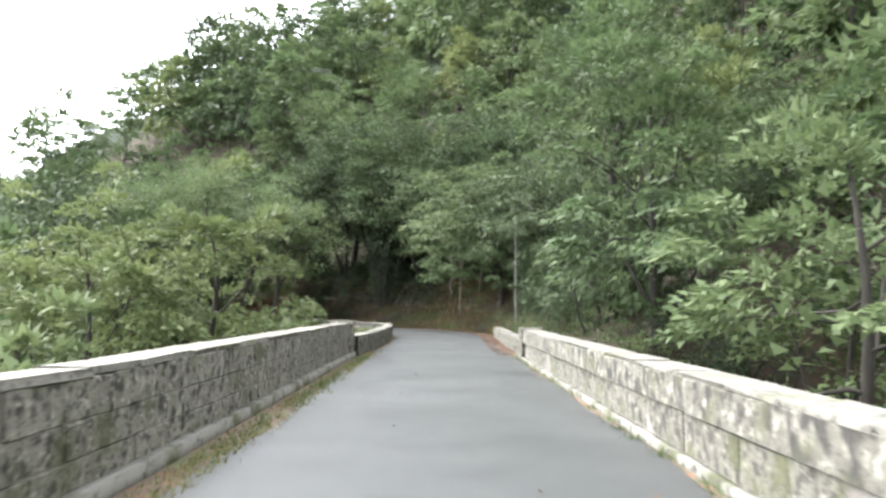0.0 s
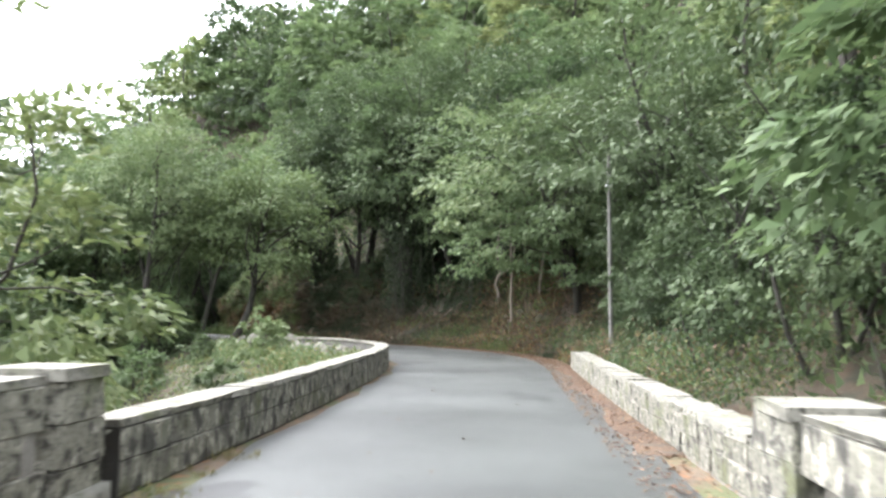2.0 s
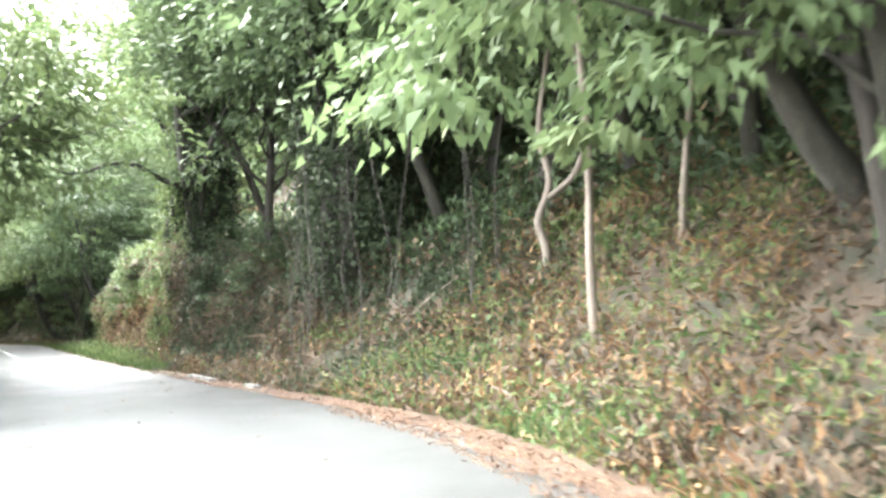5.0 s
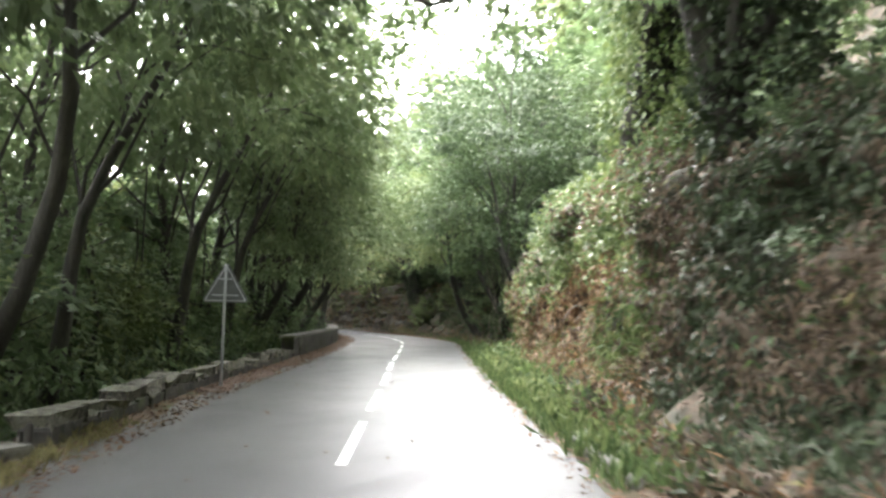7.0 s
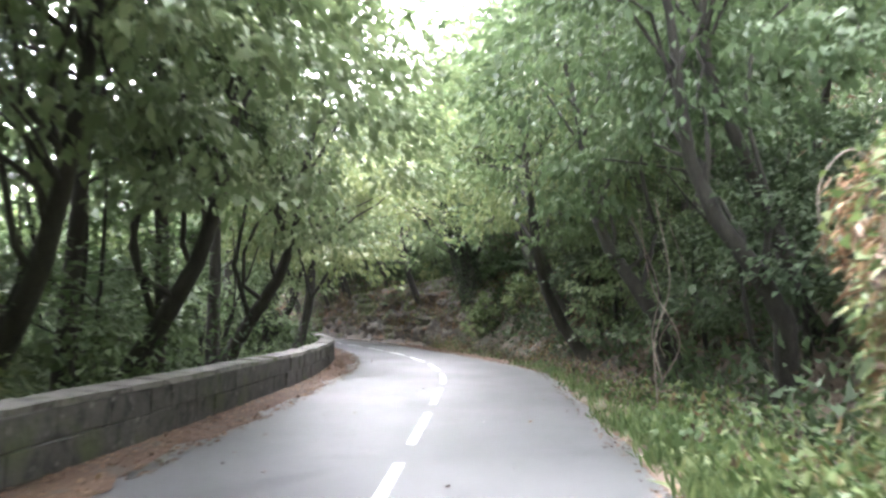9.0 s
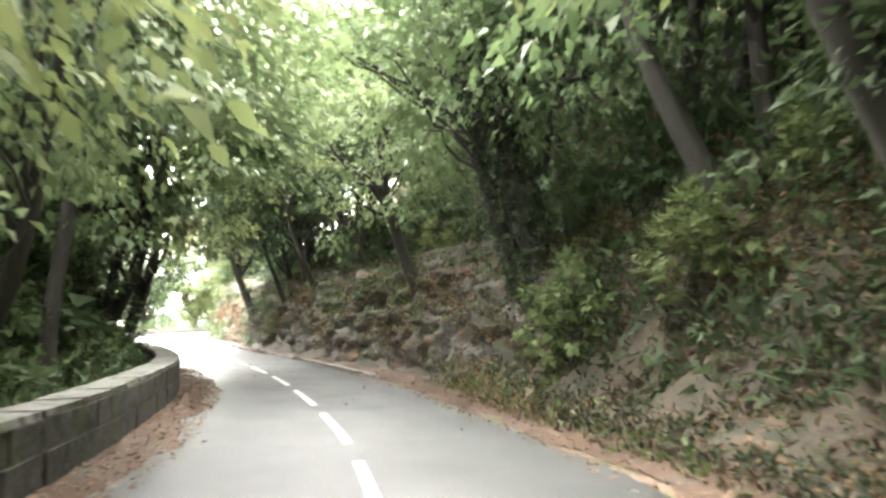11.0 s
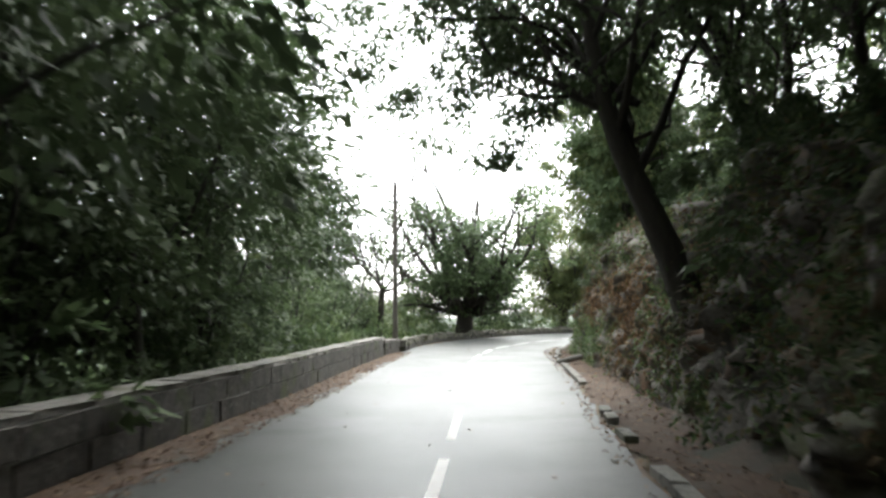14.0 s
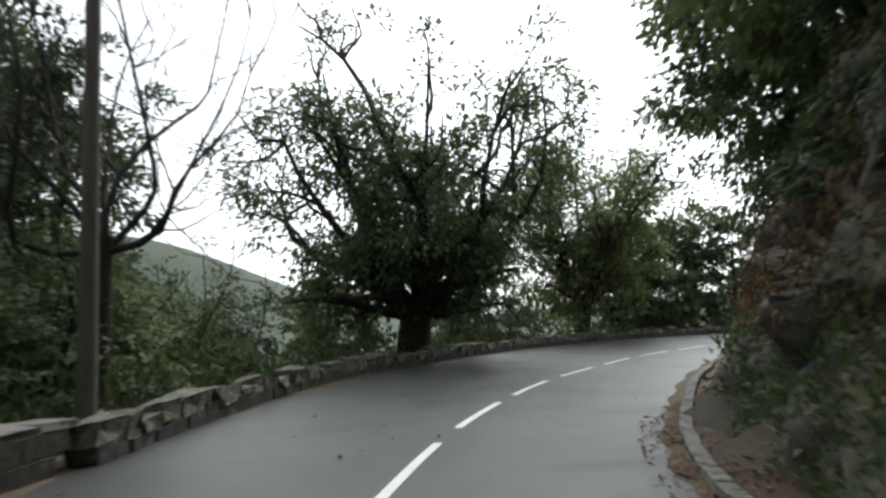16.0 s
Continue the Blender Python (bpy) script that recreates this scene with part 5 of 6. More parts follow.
for x, y, k, size in ((-130.2, 139.8, 1, 0.8), (-132.4, 143.8, 2, 0.85), (-133.6, 147.0, 2, 0.9), (-134.2, 152.5, 2, 0.9), (-137.5, 150.5, 1, 1.0), (-134.5, 149.0, 1, 0.8), (-138.0, 156.0, 0, 0.85), (-137.0, 164.0, 2, 0.85), (-133.5, 143.0, 2, 0.7), (-130.0, 176.0, 1, 0.9), (-141.0, 146.0, 4, 0.75), (-123.0, 180.0, 0, 0.9)):
    TAKEN.append((x, y))
    plant(MIDS[k], x, y, rng.uniform(0, 360), size, group=WOODS)
for u, d, k, size in ((29.8, 3.1, 1, 1.1), (30.7, 3.8, 0, 1.0), (31.6, 4.4, 1, 0.9), (32.6, 4.6, 0, 0.9), (31.2, 7.0, 1, 1.2), (32.4, 8.0, 0, 1.2), (33.4, 5.5, 1, 1.0)):
    x, y = beside(u, d, True)
    TAKEN.append((float(x), float(y)))
    plant(CURTAINS[k], float(x), float(y), rng.uniform(0, 360), size, group=WOODS)
for q, u in enumerate(np.arange(19.9, 22.6, 0.55)):
    x, y = beside(u, 3.8 + 0.5 * rng.random(), False)
    TAKEN.append((float(x), float(y)))
    plant(CURTAINS[(2, 0)[q % 2]], float(x), float(y), rng.uniform(0, 360), rng.uniform(0.75, 0.9), group=VALLEY)
for x, y, size in ((-9.5, 29.5, 1.05), (-13.5, 32.5, 1.15), (-17.0, 27.5, 1.2), (-12.0, 25.0, 1.1)):
    TAKEN.append((x, y))
    plant(NEAR[2], x, y, rng.uniform(0, 360), size * 0.86, group="trees in the gorge")
for u, d, k, turn, size in ((16.5, 3.4, 1, 0, 0.95), (17.1, 3.2, 2, 80, 1.0), (17.8, 3.4, 1, 200, 0.95), (18.6, 3.2, 2, 300, 1.0), (19.5, 3.0, 1, 120, 0.95), (20.5, 3.0, 2, 30, 1.0)):
    x, y = beside(u, d, False)
    TAKEN.append((float(x), float(y)))
    plant(TALLS[k], float(x), float(y), turn, size, group=VALLEY)
for u, d, k, size in ((22.9, 4.8, 1, 1.15), (23.8, 4.4, 0, 1.1), (24.8, 5.0, 1, 1.1), (23.4, 2.7, 0, 1.0)):
    x, y = beside(u, d, True)
    n = unit(lerp(ACROSS, u))
    TAKEN.append((float(x), float(y)))
    plant(LEANERS[k], float(x), float(y), math.degrees(math.atan2(n[1], n[0])) + rng.uniform(-25, 25), size, group=WOODS)
for u, d, k, size in ((23.3, 3.0, 1, 0.95),):
    x, y = beside(u, d, False)
    n = unit(lerp(ACROSS, u))
    TAKEN.append((float(x), float(y)))
    plant(LEANERS[k], float(x), float(y), math.degrees(math.atan2(n[1], n[0])) + 180 + rng.uniform(-20, 20), size, group=VALLEY)
for q, u in enumerate(np.arange(20.3, 25.6, 0.55)):
    x, y = beside(u, 5.0 + 3.2 * rng.random(), False)
    TAKEN.append((float(x), float(y)))
    plant(OAKS[q % 3], float(x), float(y), rng.uniform(0, 360), rng.uniform(1.0, 1.2), group=VALLEY)
for u, d, k, size, right in ((10.8, 2.6, 0, 1.0, False), (20.6, 3.6, 1, 1.1, False), (21.5, 3.6, 0, 1.15, False)):
    x, y = beside(u, d, right)
    n = unit(lerp(ACROSS, u))
    TAKEN.append((float(x), float(y)))
    plant(ARCHES[k], float(x), float(y), math.degrees(math.atan2(n[1], n[0])) + (0 if right else 180), size, group=WOODS if right else VALLEY)
for x, y, model, turn in ((7.6, 27.2, NEAR[1], 40), (8.4, 33.0, OAKS[1], 200)):
    TAKEN.append((x, y))
    plant(model, x, y, turn, 1.1, group="trees in the gorge")
# a dark canopy over the shaded bank
for u, d, k, turn, size in ((10.3, 5.6, 1, 15, 1.15), (11.3, 4.6, 0, 140, 1.2), (11.8, 6.0, 1, 220, 1.2), (12.3, 4.4, 2, 80, 1.25), (12.7, 6.4, 1, 300, 1.2)):
    x, y = beside(u, d, True)
    TAKEN.append((float(x), float(y)))
    plant(OAKS[k], float(x), float(y), turn, size, group=WOODS)
for u, d, size in ((11.9, 3.4, 0.5), (12.3, 3.3, 0.5), (11.5, 6.4, 0.9)):
    x, y = beside(u, d, True)
    TAKEN.append((float(x), float(y)))
    plant(CURTAINS[1], float(x), float(y), rng.uniform(0, 360), size, group=WOODS)
# and over the rocks beyond the bend
for x, y, turn in ((-76.8, 118.2, 40), (-80.5, 119.4, 160), (-73.6, 116.6, 250)):
    TAKEN.append((x, y))
    plant(OAKS[2], x, y, turn, 1.05, group=WOODS)
for u, d, k, turn, size in ((17.3, 5.4, 1, 40, 1.15), (18.2, 5.2, 0, 170, 1.15), (19.1, 5.6, 2, 280, 1.25), (19.9, 6.2, 1, 95, 1.2), (20.7, 5.4, 0, 10, 1.2), (21.5, 6.0, 1, 205, 1.2), (22.3, 6.2, 2, 330, 1.25), (20.3, 8.6, 1, 60, 1.3), (21.3, 8.8, 0, 150, 1.3), (22.6, 8.4, 1, 20, 1.3), (23.4, 7.0, 0, 250, 1.3), (24.2, 8.6, 1, 120, 1.3)):
    x, y = beside(u, d, True)
    TAKEN.append((float(x), float(y)))
    plant(OAKS[k], float(x), float(y), turn, size, group=WOODS)
for u, d, k, size in ((15.9, 3.0, 1, 0.9), (16.5, 2.6, 1, 0.95), (17.2, 2.5, 0, 1.0)):
    x, y = beside(u, d, True)
    n = unit(lerp(ACROSS, u))
    TAKEN.append((float(x), float(y)))
    plant(ARCHES[k], float(x), float(y), math.degrees(math.atan2(n[1], n[0])) + rng.uniform(-25, 25), size, group=WOODS)
for u, d, k, size in ((15.3, 3.2, 1, 0.95), (16.0, 2.8, 1, 1.0), (16.6, 2.2, 1, 0.9), (17.6, 3.2, 0, 0.95), (18.5, 3.6, 1, 0.95)):
    x, y = beside(u, d, False)
    n = unit(lerp(ACROSS, u))
    TAKEN.append((float(x), float(y)))
    plant(ARCHES[k], float(x), float(y), math.degrees(math.atan2(n[1], n[0])) + 180, size, group=VALLEY)

for u, d, k, size, right in ((20.8, 2.9, 0, 1.05, False), (22.7, 2.8, 1, 0.85, True), (23.3, 2.5, 1, 0.85, True), (11.0, 6.4, 1, 1.05, True), (11.9, 6.2, 1, 1.05, True), (12.6, 5.6, 1, 1.0, True), (11.2, 2.6, 0, 1.0, False), (12.0, 2.8, 1, 0.95, False), (12.75, 2.9, 0, 1.0, False), (13.7, 2.7, 0, 1.05, False), (14.6, 3.0, 0, 1.1, False), (15.95, 4.2, 1, 0.95, True), (16.9, 4.0, 1, 1.0, True)):
    x, y = beside(u, d, right)
    n = unit(lerp(ACROSS, u))
    TAKEN.append((float(x), float(y)))
    plant(OVERS[k], float(x), float(y), math.degrees(math.atan2(n[1], n[0])) + (0 if right else 180), size, group=WOODS if right else VALLEY)


for q, u in enumerate(np.arange(12.6, 21.0, 0.6)):
    x, y = beside(u, 7.2 + 2.6 * rng.random(), False)
    TAKEN.append((float(x), float(y)))
    plant(MIDS[(0, 3, 1, 4)[q % 4]], float(x), float(y), rng.uniform(0, 360), rng.uniform(0.95, 1.15), group=VALLEY)
for u, d, k, size in ((15.9, 3.6, 1, 0.75), (16.35, 3.0, 1, 0.7), (16.8, 3.3, 0, 0.75), (17.3, 3.0, 1, 0.75), (17.8, 3.6, 1, 0.8)):
    x, y = beside(u, d, True)
    TAKEN.append((float(x), float(y)))
    plant(CURTAINS[k], float(x), float(y), rng.uniform(0, 360), size, group=WOODS)


def clear(u0, u1, d):
    """No trees close above the ivy bank, which lies open to the sky."""
    for u in np.arange(u0, u1, 0.25):
        for q in np.arange(1.0, d, 1.5):
            TAKEN.append(tuple(float(v) for v in beside(u, q, True)))


clear(12.9, 15.6, 8.5)
for q in np.arange(0, 7, 1.0):
    TAKEN.append((-4.6 + 0.17 * q, 63.0 - q))
    TAKEN.append((-5.6 + 0.17 * q, 63.0 - q))
    TAKEN.append((-3.6 + 0.17 * q, 63.0 - q))
# hillside above the road, seen across the gorge
scatter(MIDS, 5.8, 16.5, 8, 30, 190, 4.4, True, 0.85, 1.15, WOODS)
far_scatter(FARS, 5.4, 25, 30, 110, 270, 6.6, True, 1.0, 1.35)
scatter(NEAR, 15.7, 18.5, 3.5, 8, 20, 3.8, True, 0.75, 0.95, WOODS)
scatter(OAKS, 18.6, 26.2, 4.5, 9, 40, 3.6, True, 0.72, 0.95, WOODS)
scatter(MIDS, 16.5, 24.5, 8, 24, 120, 3.7, True, 0.8, 1.05, WOODS)
scatter(MIDS, 24.5, 29.5, 8, 22, 30, 4.8, True, 0.75, 1.0, WOODS)
# below the road on the valley side
scatter(TALLS, 16.4, 25.8, 1.8, 5, 90, 3.0, False, 0.85, 1.05, VALLEY)
scatter(MIDS, 10.8, 26.5, 5, 14, 90, 4.2, False, 0.9, 1.2, VALLEY)
far_scatter(FARS, 10.8, 27.0, 14, 34, 110, 5.4, False, 1.1, 1.5)
scatter(DARKBUSH, 15.25, 16.4, 3.4, 5.5, 14, 1.2, True, 0.7, 1.0, "shrubs under the trees")
# dark shrubs added on the bank to stand in for its deep shade
scatter(DARKBUSH, 9.6, 11.0, 5.5, 10, 36, 1.5, True, 0.8, 1.2, "shrubs under the trees")
scatter(DARKBUSH, 10.9, 12.8, 4.2, 7.0, 40, 1.5, True, 0.7, 1.1, "shrubs under the trees")
far_scatter(FILLS, 19, 25.6, 11, 21, 70, 4.2, False, 1.0, 1.25)
far_scatter(FILLS, 11.2, 19, 11, 20, 80, 4.2, False, 0.95, 1.2)
far_scatter(FARS, 22, 28.5, 18, 80, 110, 7.0, True, 1.0, 1.35)
far_scatter(FARS, 12.9, 22, 14, 60, 90, 6.0, True, 1.3, 1.7)
scatter(BUSH, 18.6, 21.4, 2.3, 5.5, 40, 1.5, True, 0.6, 0.9, "shrubs on the rocks")
scatter(DARKBUSH, 21.4, 30.0, 2.7, 5.5, 120, 1.4, True, 0.8, 1.25, "shrubs on the rocks")
scatter(BUSH, 6.0, 13.0, 4.5, 15, 80, 2.0, True, 1.1, 1.9, "shrubs under the trees")
scatter(BUSH, 15.6, 27.5, 3.0, 9, 40, 2.0, True, 1.0, 1.6, "shrubs under the trees")
scatter(BUSH[:2], 7.6, 10.8, 4.0, 12, 24, 1.8, False, 0.45, 0.8, "shrubs inside the bend")
scatter(BUSH, 11.2, 26.5, 2.2, 5, 50, 1.8, False, 0.8, 1.3, "shrubs behind the wall")
for a in np.arange(0, 6.28, 0.6):
    for r in (1.2, 2.4, 3.6):
        TAKEN.append((-113.7 + r * math.cos(a), 121.8 + r * math.sin(a)))
        TAKEN.append((-126 + r * math.cos(a), 135.1 + r * math.sin(a)))
for q, u in enumerate(np.arange(25.6, 33.6, 0.3)):
    x, y = beside(u, 2.6 + 2.6 * rng.random(), False)
    if not free(float(x), float(y), 1.5):
        continue
    plant(CURTAINS[(0, 2, 1, 0)[q % 4]], float(x), float(y), rng.uniform(0, 360), rng.uniform(0.5, 0.66), group="thicket behind the wall")
scatter(BUSH, 26.5, 34.0, 2.6, 9, 80, 1.7, False, 0.9, 1.3, "shrubs behind the wall")
far_scatter(FARS, 25.0, 34.0, 14, 40, 60, 6.0, False, 0.7, 1.0)
# the gorge on both sides of the bridge
for _ in range(60):
    x, y = rng.uniform(-36, -9.8), rng.uniform(13, 44)
    if free(x, y, 4.6) and not (x > -13 and y > 36):
        plant(MIDS[rng.integers(4)], x, y, rng.uniform(0, 360), rng.uniform(0.75, 1.0), group="trees in the gorge")
for _ in range(60):
    x, y = rng.uniform(8.5, 30), rng.uniform(12, 46)
    if free(x, y, 4.2):
        plant(MIDS[rng.integers(5)] if x > 17 else NEAR[rng.integers(4)], x, y, rng.uniform(0, 360), rng.uniform(1.1, 1.35) if x > 17 else rng.uniform(0.95, 1.1), group="trees in the gorge")
far_woods("broad-leaved woods on the hillside far above the road")

# ---- single trees ----
def own_tree(x, y, z, model):
    model.matrix_basis = Matrix.Translation((x, y, z))
    return model


big = vase_tree(301, 14.2, 7.8, 1.9, 0.62, 18, 0.95, 0.23, LEAF_A, "old spreading tree with a thick dark trunk, half bare on top", lambda x, y, z: smooth(7.5, 12, z) * 0.7 + smooth(3.3, 2.5, z) + smooth(2, 6, -x + y * 0.2) * 0.3, reach=0.42, per=60, low=((-1.4, -4.6, 1.9), (-2.2, -3.4, 2.6), (1.6, 3.6, 3.0), (2.4, 2.8, 3.6), (0.6, -4.0, 3.4), (2.6, -2.2, 3.2)))
own_tree(-113.7, 121.8, ground_at(-113.7, 121.8) + 0.3, big)
own_tree(-126.0, 135.1, ground_at(-126, 135.1), vase_tree(302, 12.8, 7.4, 2.4, 0.4, 17, 0.95, 0.24, LEAF_C, "green tree with a few bare upper branches beyond the wall", lambda x, y, z: smooth(8.5, 12, z) * 0.8, per=60, low=((3.0, 2.0, 3.0), (-2.6, -2.8, 2.8), (2.0, -3.2, 3.2))))
own_tree(-100.1, 113.0, ground_at(-100.1, 113.0), vase_tree(303, 9.2, 4.0, 3.0, 0.15, 9, 0.0, 0.2, LEAF_A, "bare leafless tree with many thin branches", reach=0.6))
for x, y, seed, h, r, mat in ((-101.5, 109.4, 311, 11.5, 3.4, LEAF_B), (-106.3, 108.6, 312, 13.0, 3.8, LEAF_B), (-111.5, 109.0, 318, 13.0, 3.8, LEAF_A), (-96.0, 107.0, 319, 10.5, 3.6, LEAF_B), (-90.0, 104.0, 313, 9.0, 4.0, LEAF_B), (-106.5, 105.5, 314, 11.0, 3.6, LEAF_A), (-121.5, 126.8, 315, 6.5, 3.0, LEAF_A), (-132.5, 141.0, 316, 10.0, 4.2, LEAF_B), (-118.5, 119.5, 317, 5.0, 2.6, LEAF_C), (-102.9, 110.2, 341, 10.5, 3.0, LEAF_B), (-107.2, 111.0, 342, 11.5, 3.4, LEAF_B)):
    own_tree(x, y, ground_at(x, y), tree_model(seed, h, r, h * 0.2, 0.2, 80, 104, 0.19, mat, label="dark green tree on the slope below the wall", group=VALLEY, tri=True))

# trunks wrapped in ivy
# default leaf colour holds the trees' shade; IVY is the lit version
def ivy_trunk(x, y, height, radius, lean, seed, label, crown=True, cloak=0.2, n=4200, leafmat=IVY_SHADED):
    rng = np.random.default_rng(seed)
    t = tree_model(seed, height, 4.6, height * 0.45, radius, 80 if crown else 20, 72, 0.24, LEAF_A, lean=lean, label=label, limbs=16, bark=BARK_DARK)
    own_tree(x, y, ground_at(x, y) - 0.1, t)
    k = rng.random(n)
    c = np.stack([lean[0] * k * 0.95, lean[1] * k * 0.95, k * height * 0.8], -1)
    a = rng.uniform(0, 6.283, n)
    out = np.stack([np.cos(a), np.sin(a), np.zeros(n)], -1)
    rr = radius * (1.25 - 0.5 * k) * (1 + 0.35 * waves(k * 9 + a, a * 2, 1.0)) + rng.random(n) * cloak
    v, f = blades(c + out * rr[:, None], out * 0.5 + rng.normal(0, 0.5, (n, 3)) - np.array([0, 0, 0.6]), 0.14 * (0.6 + 0.8 * rng.random(n)), rng, 0.75)
    part("ivy", fast_mesh("ivy", v, f, leafmat), t, "ivy leaves clinging to the bark")
    return t


ivy_trunk(-4.6, 63.0, 14, 0.62, (-0.3, -0.3), 321, "tall tree with a thick ivy-clad trunk on the bank", cloak=0.9, n=14000)
ivy_trunk(-14.3, 73.6, 13, 0.55, (-0.2, 0.3), 325, "tall tree wrapped in a thick hanging curtain of pale green ivy", cloak=0.95, n=16000, leafmat=IVY)
tb = ivy_trunk(-11.2, 69.3, 14, 0.42, (-0.6, -0.4), 322, "tall ivy-clad tree with a limb reaching over the road", cloak=0.55, n=10000)
v, f = tube(grow((-0.2, -0.2, 4.6), (-6.2, -1.0, 5.6), np.random.default_rng(4), 0.1, 9, -0.05), np.linspace(0.13, 0.03, 9), 6)
part("limb", fast_mesh("limb", v, f, BARK_DARK, True), tb)
lr = np.random.default_rng(9)
k = lr.uniform(0.25, 1.1, 40)
c = np.c_[-0.2 - 6.0 * k, -0.2 - 0.8 * k, 4.9 + 0.9 * k] + lr.normal(0, 1, (40, 3)) * [0.7, 1.3, 0.5] + [0, 0, 0.7]
v, f = leaf_clumps(c, lr.uniform(0.5, 1.0, 40), 90, 0.22, lr, 0.3, 0.35, np.array([-3.2, -0.6, 5.0]), tri=True)
part("limb_foliage", fast_mesh("limb_foliage", v, f, LEAF_A), tb)
ivy_trunk(-45.4, 101.9, 12, 0.42, (-2.4, -1.0), 323, "leaning ivy-clad tree at the foot of the rocks")
leaning_oak = own_tree(-76.2, 113.6, 1.3, tree_model(324, 9.5, 4.6, 4.4, 0.32, 130, 170, 0.15, LEAF_B, lean=(-0.9, -1.8), label="dark evergreen oak leaning out over the road", flat=0.55, limbs=16, clump=0.25, inner=60))
# its boughs reaching out over the road
br = np.random.default_rng(31)
for tip in ((-2.9, -3.1, 4.4), (-2.6, -4.9, 6.2), (-1.6, -2.4, 6.4), (-3.4, -3.8, 6.9)):
    v, f = tube(grow((-0.45, -0.9, 4.0), tip, br, 0.1, 8, 0.05), np.linspace(0.08, 0.015, 8), 6)
    part("bough", fast_mesh("bough", v, f, BARK_DARK, True), leaning_oak)
out = br.uniform(-6.3, -1.0, 110)
ahead = br.normal(2.0, 0.8, 110)
c = np.c_[0.29 * out - 0.957 * ahead, 0.957 * out + 0.29 * ahead, 3.05 + 0.9 * np.abs(out + 3.6) + 3.9 * br.random(110) ** 1.3]
v, f = leaf_clumps(c, br.uniform(0.3, 0.7, 110), 90, 0.12, br, 0.6, 0.35, np.array([-2.0, -2.6, 5.5]))
part("bough_foliage", fast_mesh("bough_foliage", v, f, LEAF_B), leaning_oak)
for u, d, seed, h in ((27.4, 3.7, 331, 9.5), (28.2, 3.6, 332, 9.0), (28.9, 4.0, 333, 8.5), (26.8, 4.6, 334, 10.0), (29.5, 3.4, 335, 8.5)):
    x, y = beside(u, d, True)
    own_tree(float(x), float(y), ground_at(float(x), float(y)) - 0.3, tree_model(seed, h, 3.7, 0.6, 0.2, 120, 140, 0.19, LEAF_C if seed in (331, 333) else LEAF_A, lean=(-0.3, -0.4), label=HOLM, flat=0.55, limbs=12, tri=True))

# bare crooked stems and sticks on the bracken bank
def stem(name, label, points, r0, r1, mat=BARK_PALE, category="stem"):
    p = spline(np.array(points, float), 5)
    v, f = tube(p, np.linspace(r0, r1, len(p)), 7)
    ob = new(name, fast_mesh(name, v, f, mat, True))
    return tagged(ob, label, category)


def gpt(x, y, dz):
    return (x, y, ground_at(x, y) + dz)


g0 = gpt(0.7, 56.6, -0.2)
stem("bare_stem", "crooked pale bare stem on the bracken bank", [g0, (0.68, 56.6, g0[2] + 0.7), (0.55, 56.65, g0[2] + 1.25), (0.78, 56.7, g0[2] + 2.0), (0.62, 56.7, g0[2] + 3.0), (0.85, 56.9, g0[2] + 4.6)], 0.09, 0.05)
stem("hanging_liana", "looped pale liana hanging among the trees", [(0.75, 56.5, g0[2] + 1.65), (1.25, 56.5, g0[2] + 2.1), (1.5, 56.5, g0[2] + 2.9), (1.4, 56.55, g0[2] + 3.8), (1.2, 56.6, g0[2] + 5.2)], 0.06, 0.05)
g1 = gpt(1.3, 53.8, -0.2)
stem("bare_stem", "straight pale bare stem on the bracken bank", [g1, (1.27, 53.85, g1[2] + 1.5), (1.3, 53.9, g1[2] + 3.0), (1.2, 54.0, g1[2] + 6.0)], 0.075, 0.05)
g2 = gpt(2.6, 53.9, -0.2)
stem("bare_stem", "slanting pale bare stem on the bracken bank", [g2, (2.7, 54.0, g2[2] + 1.2), (3.0, 54.3, g2[2] + 3.2), (3.5, 54.8, g2[2] + 6.0)], 0.06, 0.04)
for (x, y), (x2, y2), dz in (((0.3, 52.9), (-0.3, 53.9), 0.5), ((-0.2, 54.6), (-1.2, 55.4), 0.25), ((0.9, 52.5), (0.2, 53.1), 0.2), ((-2.6, 59.6), (-1.2, 58.9), 0.3), ((-1.6, 60.8), (-0.4, 59.4), 0.2)):
    a, b = gpt(x, y, 0.05), gpt(x2, y2, dz)
    stem("fallen_branch", "thin dead branch lying on the bank", [a, tuple((np.array(a) + np.array(b)) / 2 + np.array([0.05, 0.05, 0.12])), b], 0.035, 0.015, category="branch")
# lianas below the canopy at the bend
lr = np.random.default_rng(77)
for q in range(14):
    x, y = lr.uniform(-5.5, 0.5), 0
    y = 56.5 - 0.75 * x + lr.uniform(-0.8, 1.0)
    z0 = ground_at(x, y)
    top = z0 + lr.uniform(3.2, 5.5)
    stem("liana", "thin pale liana hanging from the canopy", [(x, y, z0 + lr.uniform(0.1, 1.6)), (x + lr.normal(0, 0.12), y, z0 + 2.2), (x + lr.normal(0, 0.25), y - 0.3, top), (x + lr.normal(0, 0.5), y - 0.6, top + 1.5)], 0.018, 0.009, BARK, category="liana")
for q in range(4):
    x, y = beside(15.9 + 0.1 * q, 1.1 + 0.25 * q, True)
    x, y = float(x), float(y)
    stem("liana", "thin pale liana hanging from the canopy", [(x, y, lr.uniform(0.1, 0.8)), (x + lr.normal(0, 0.15), y, 1.2), (x + lr.normal(0, 0.3), y, 2.2), (x + lr.normal(0, 0.4), y, 3.6)], 0.014, 0.01, category="liana")

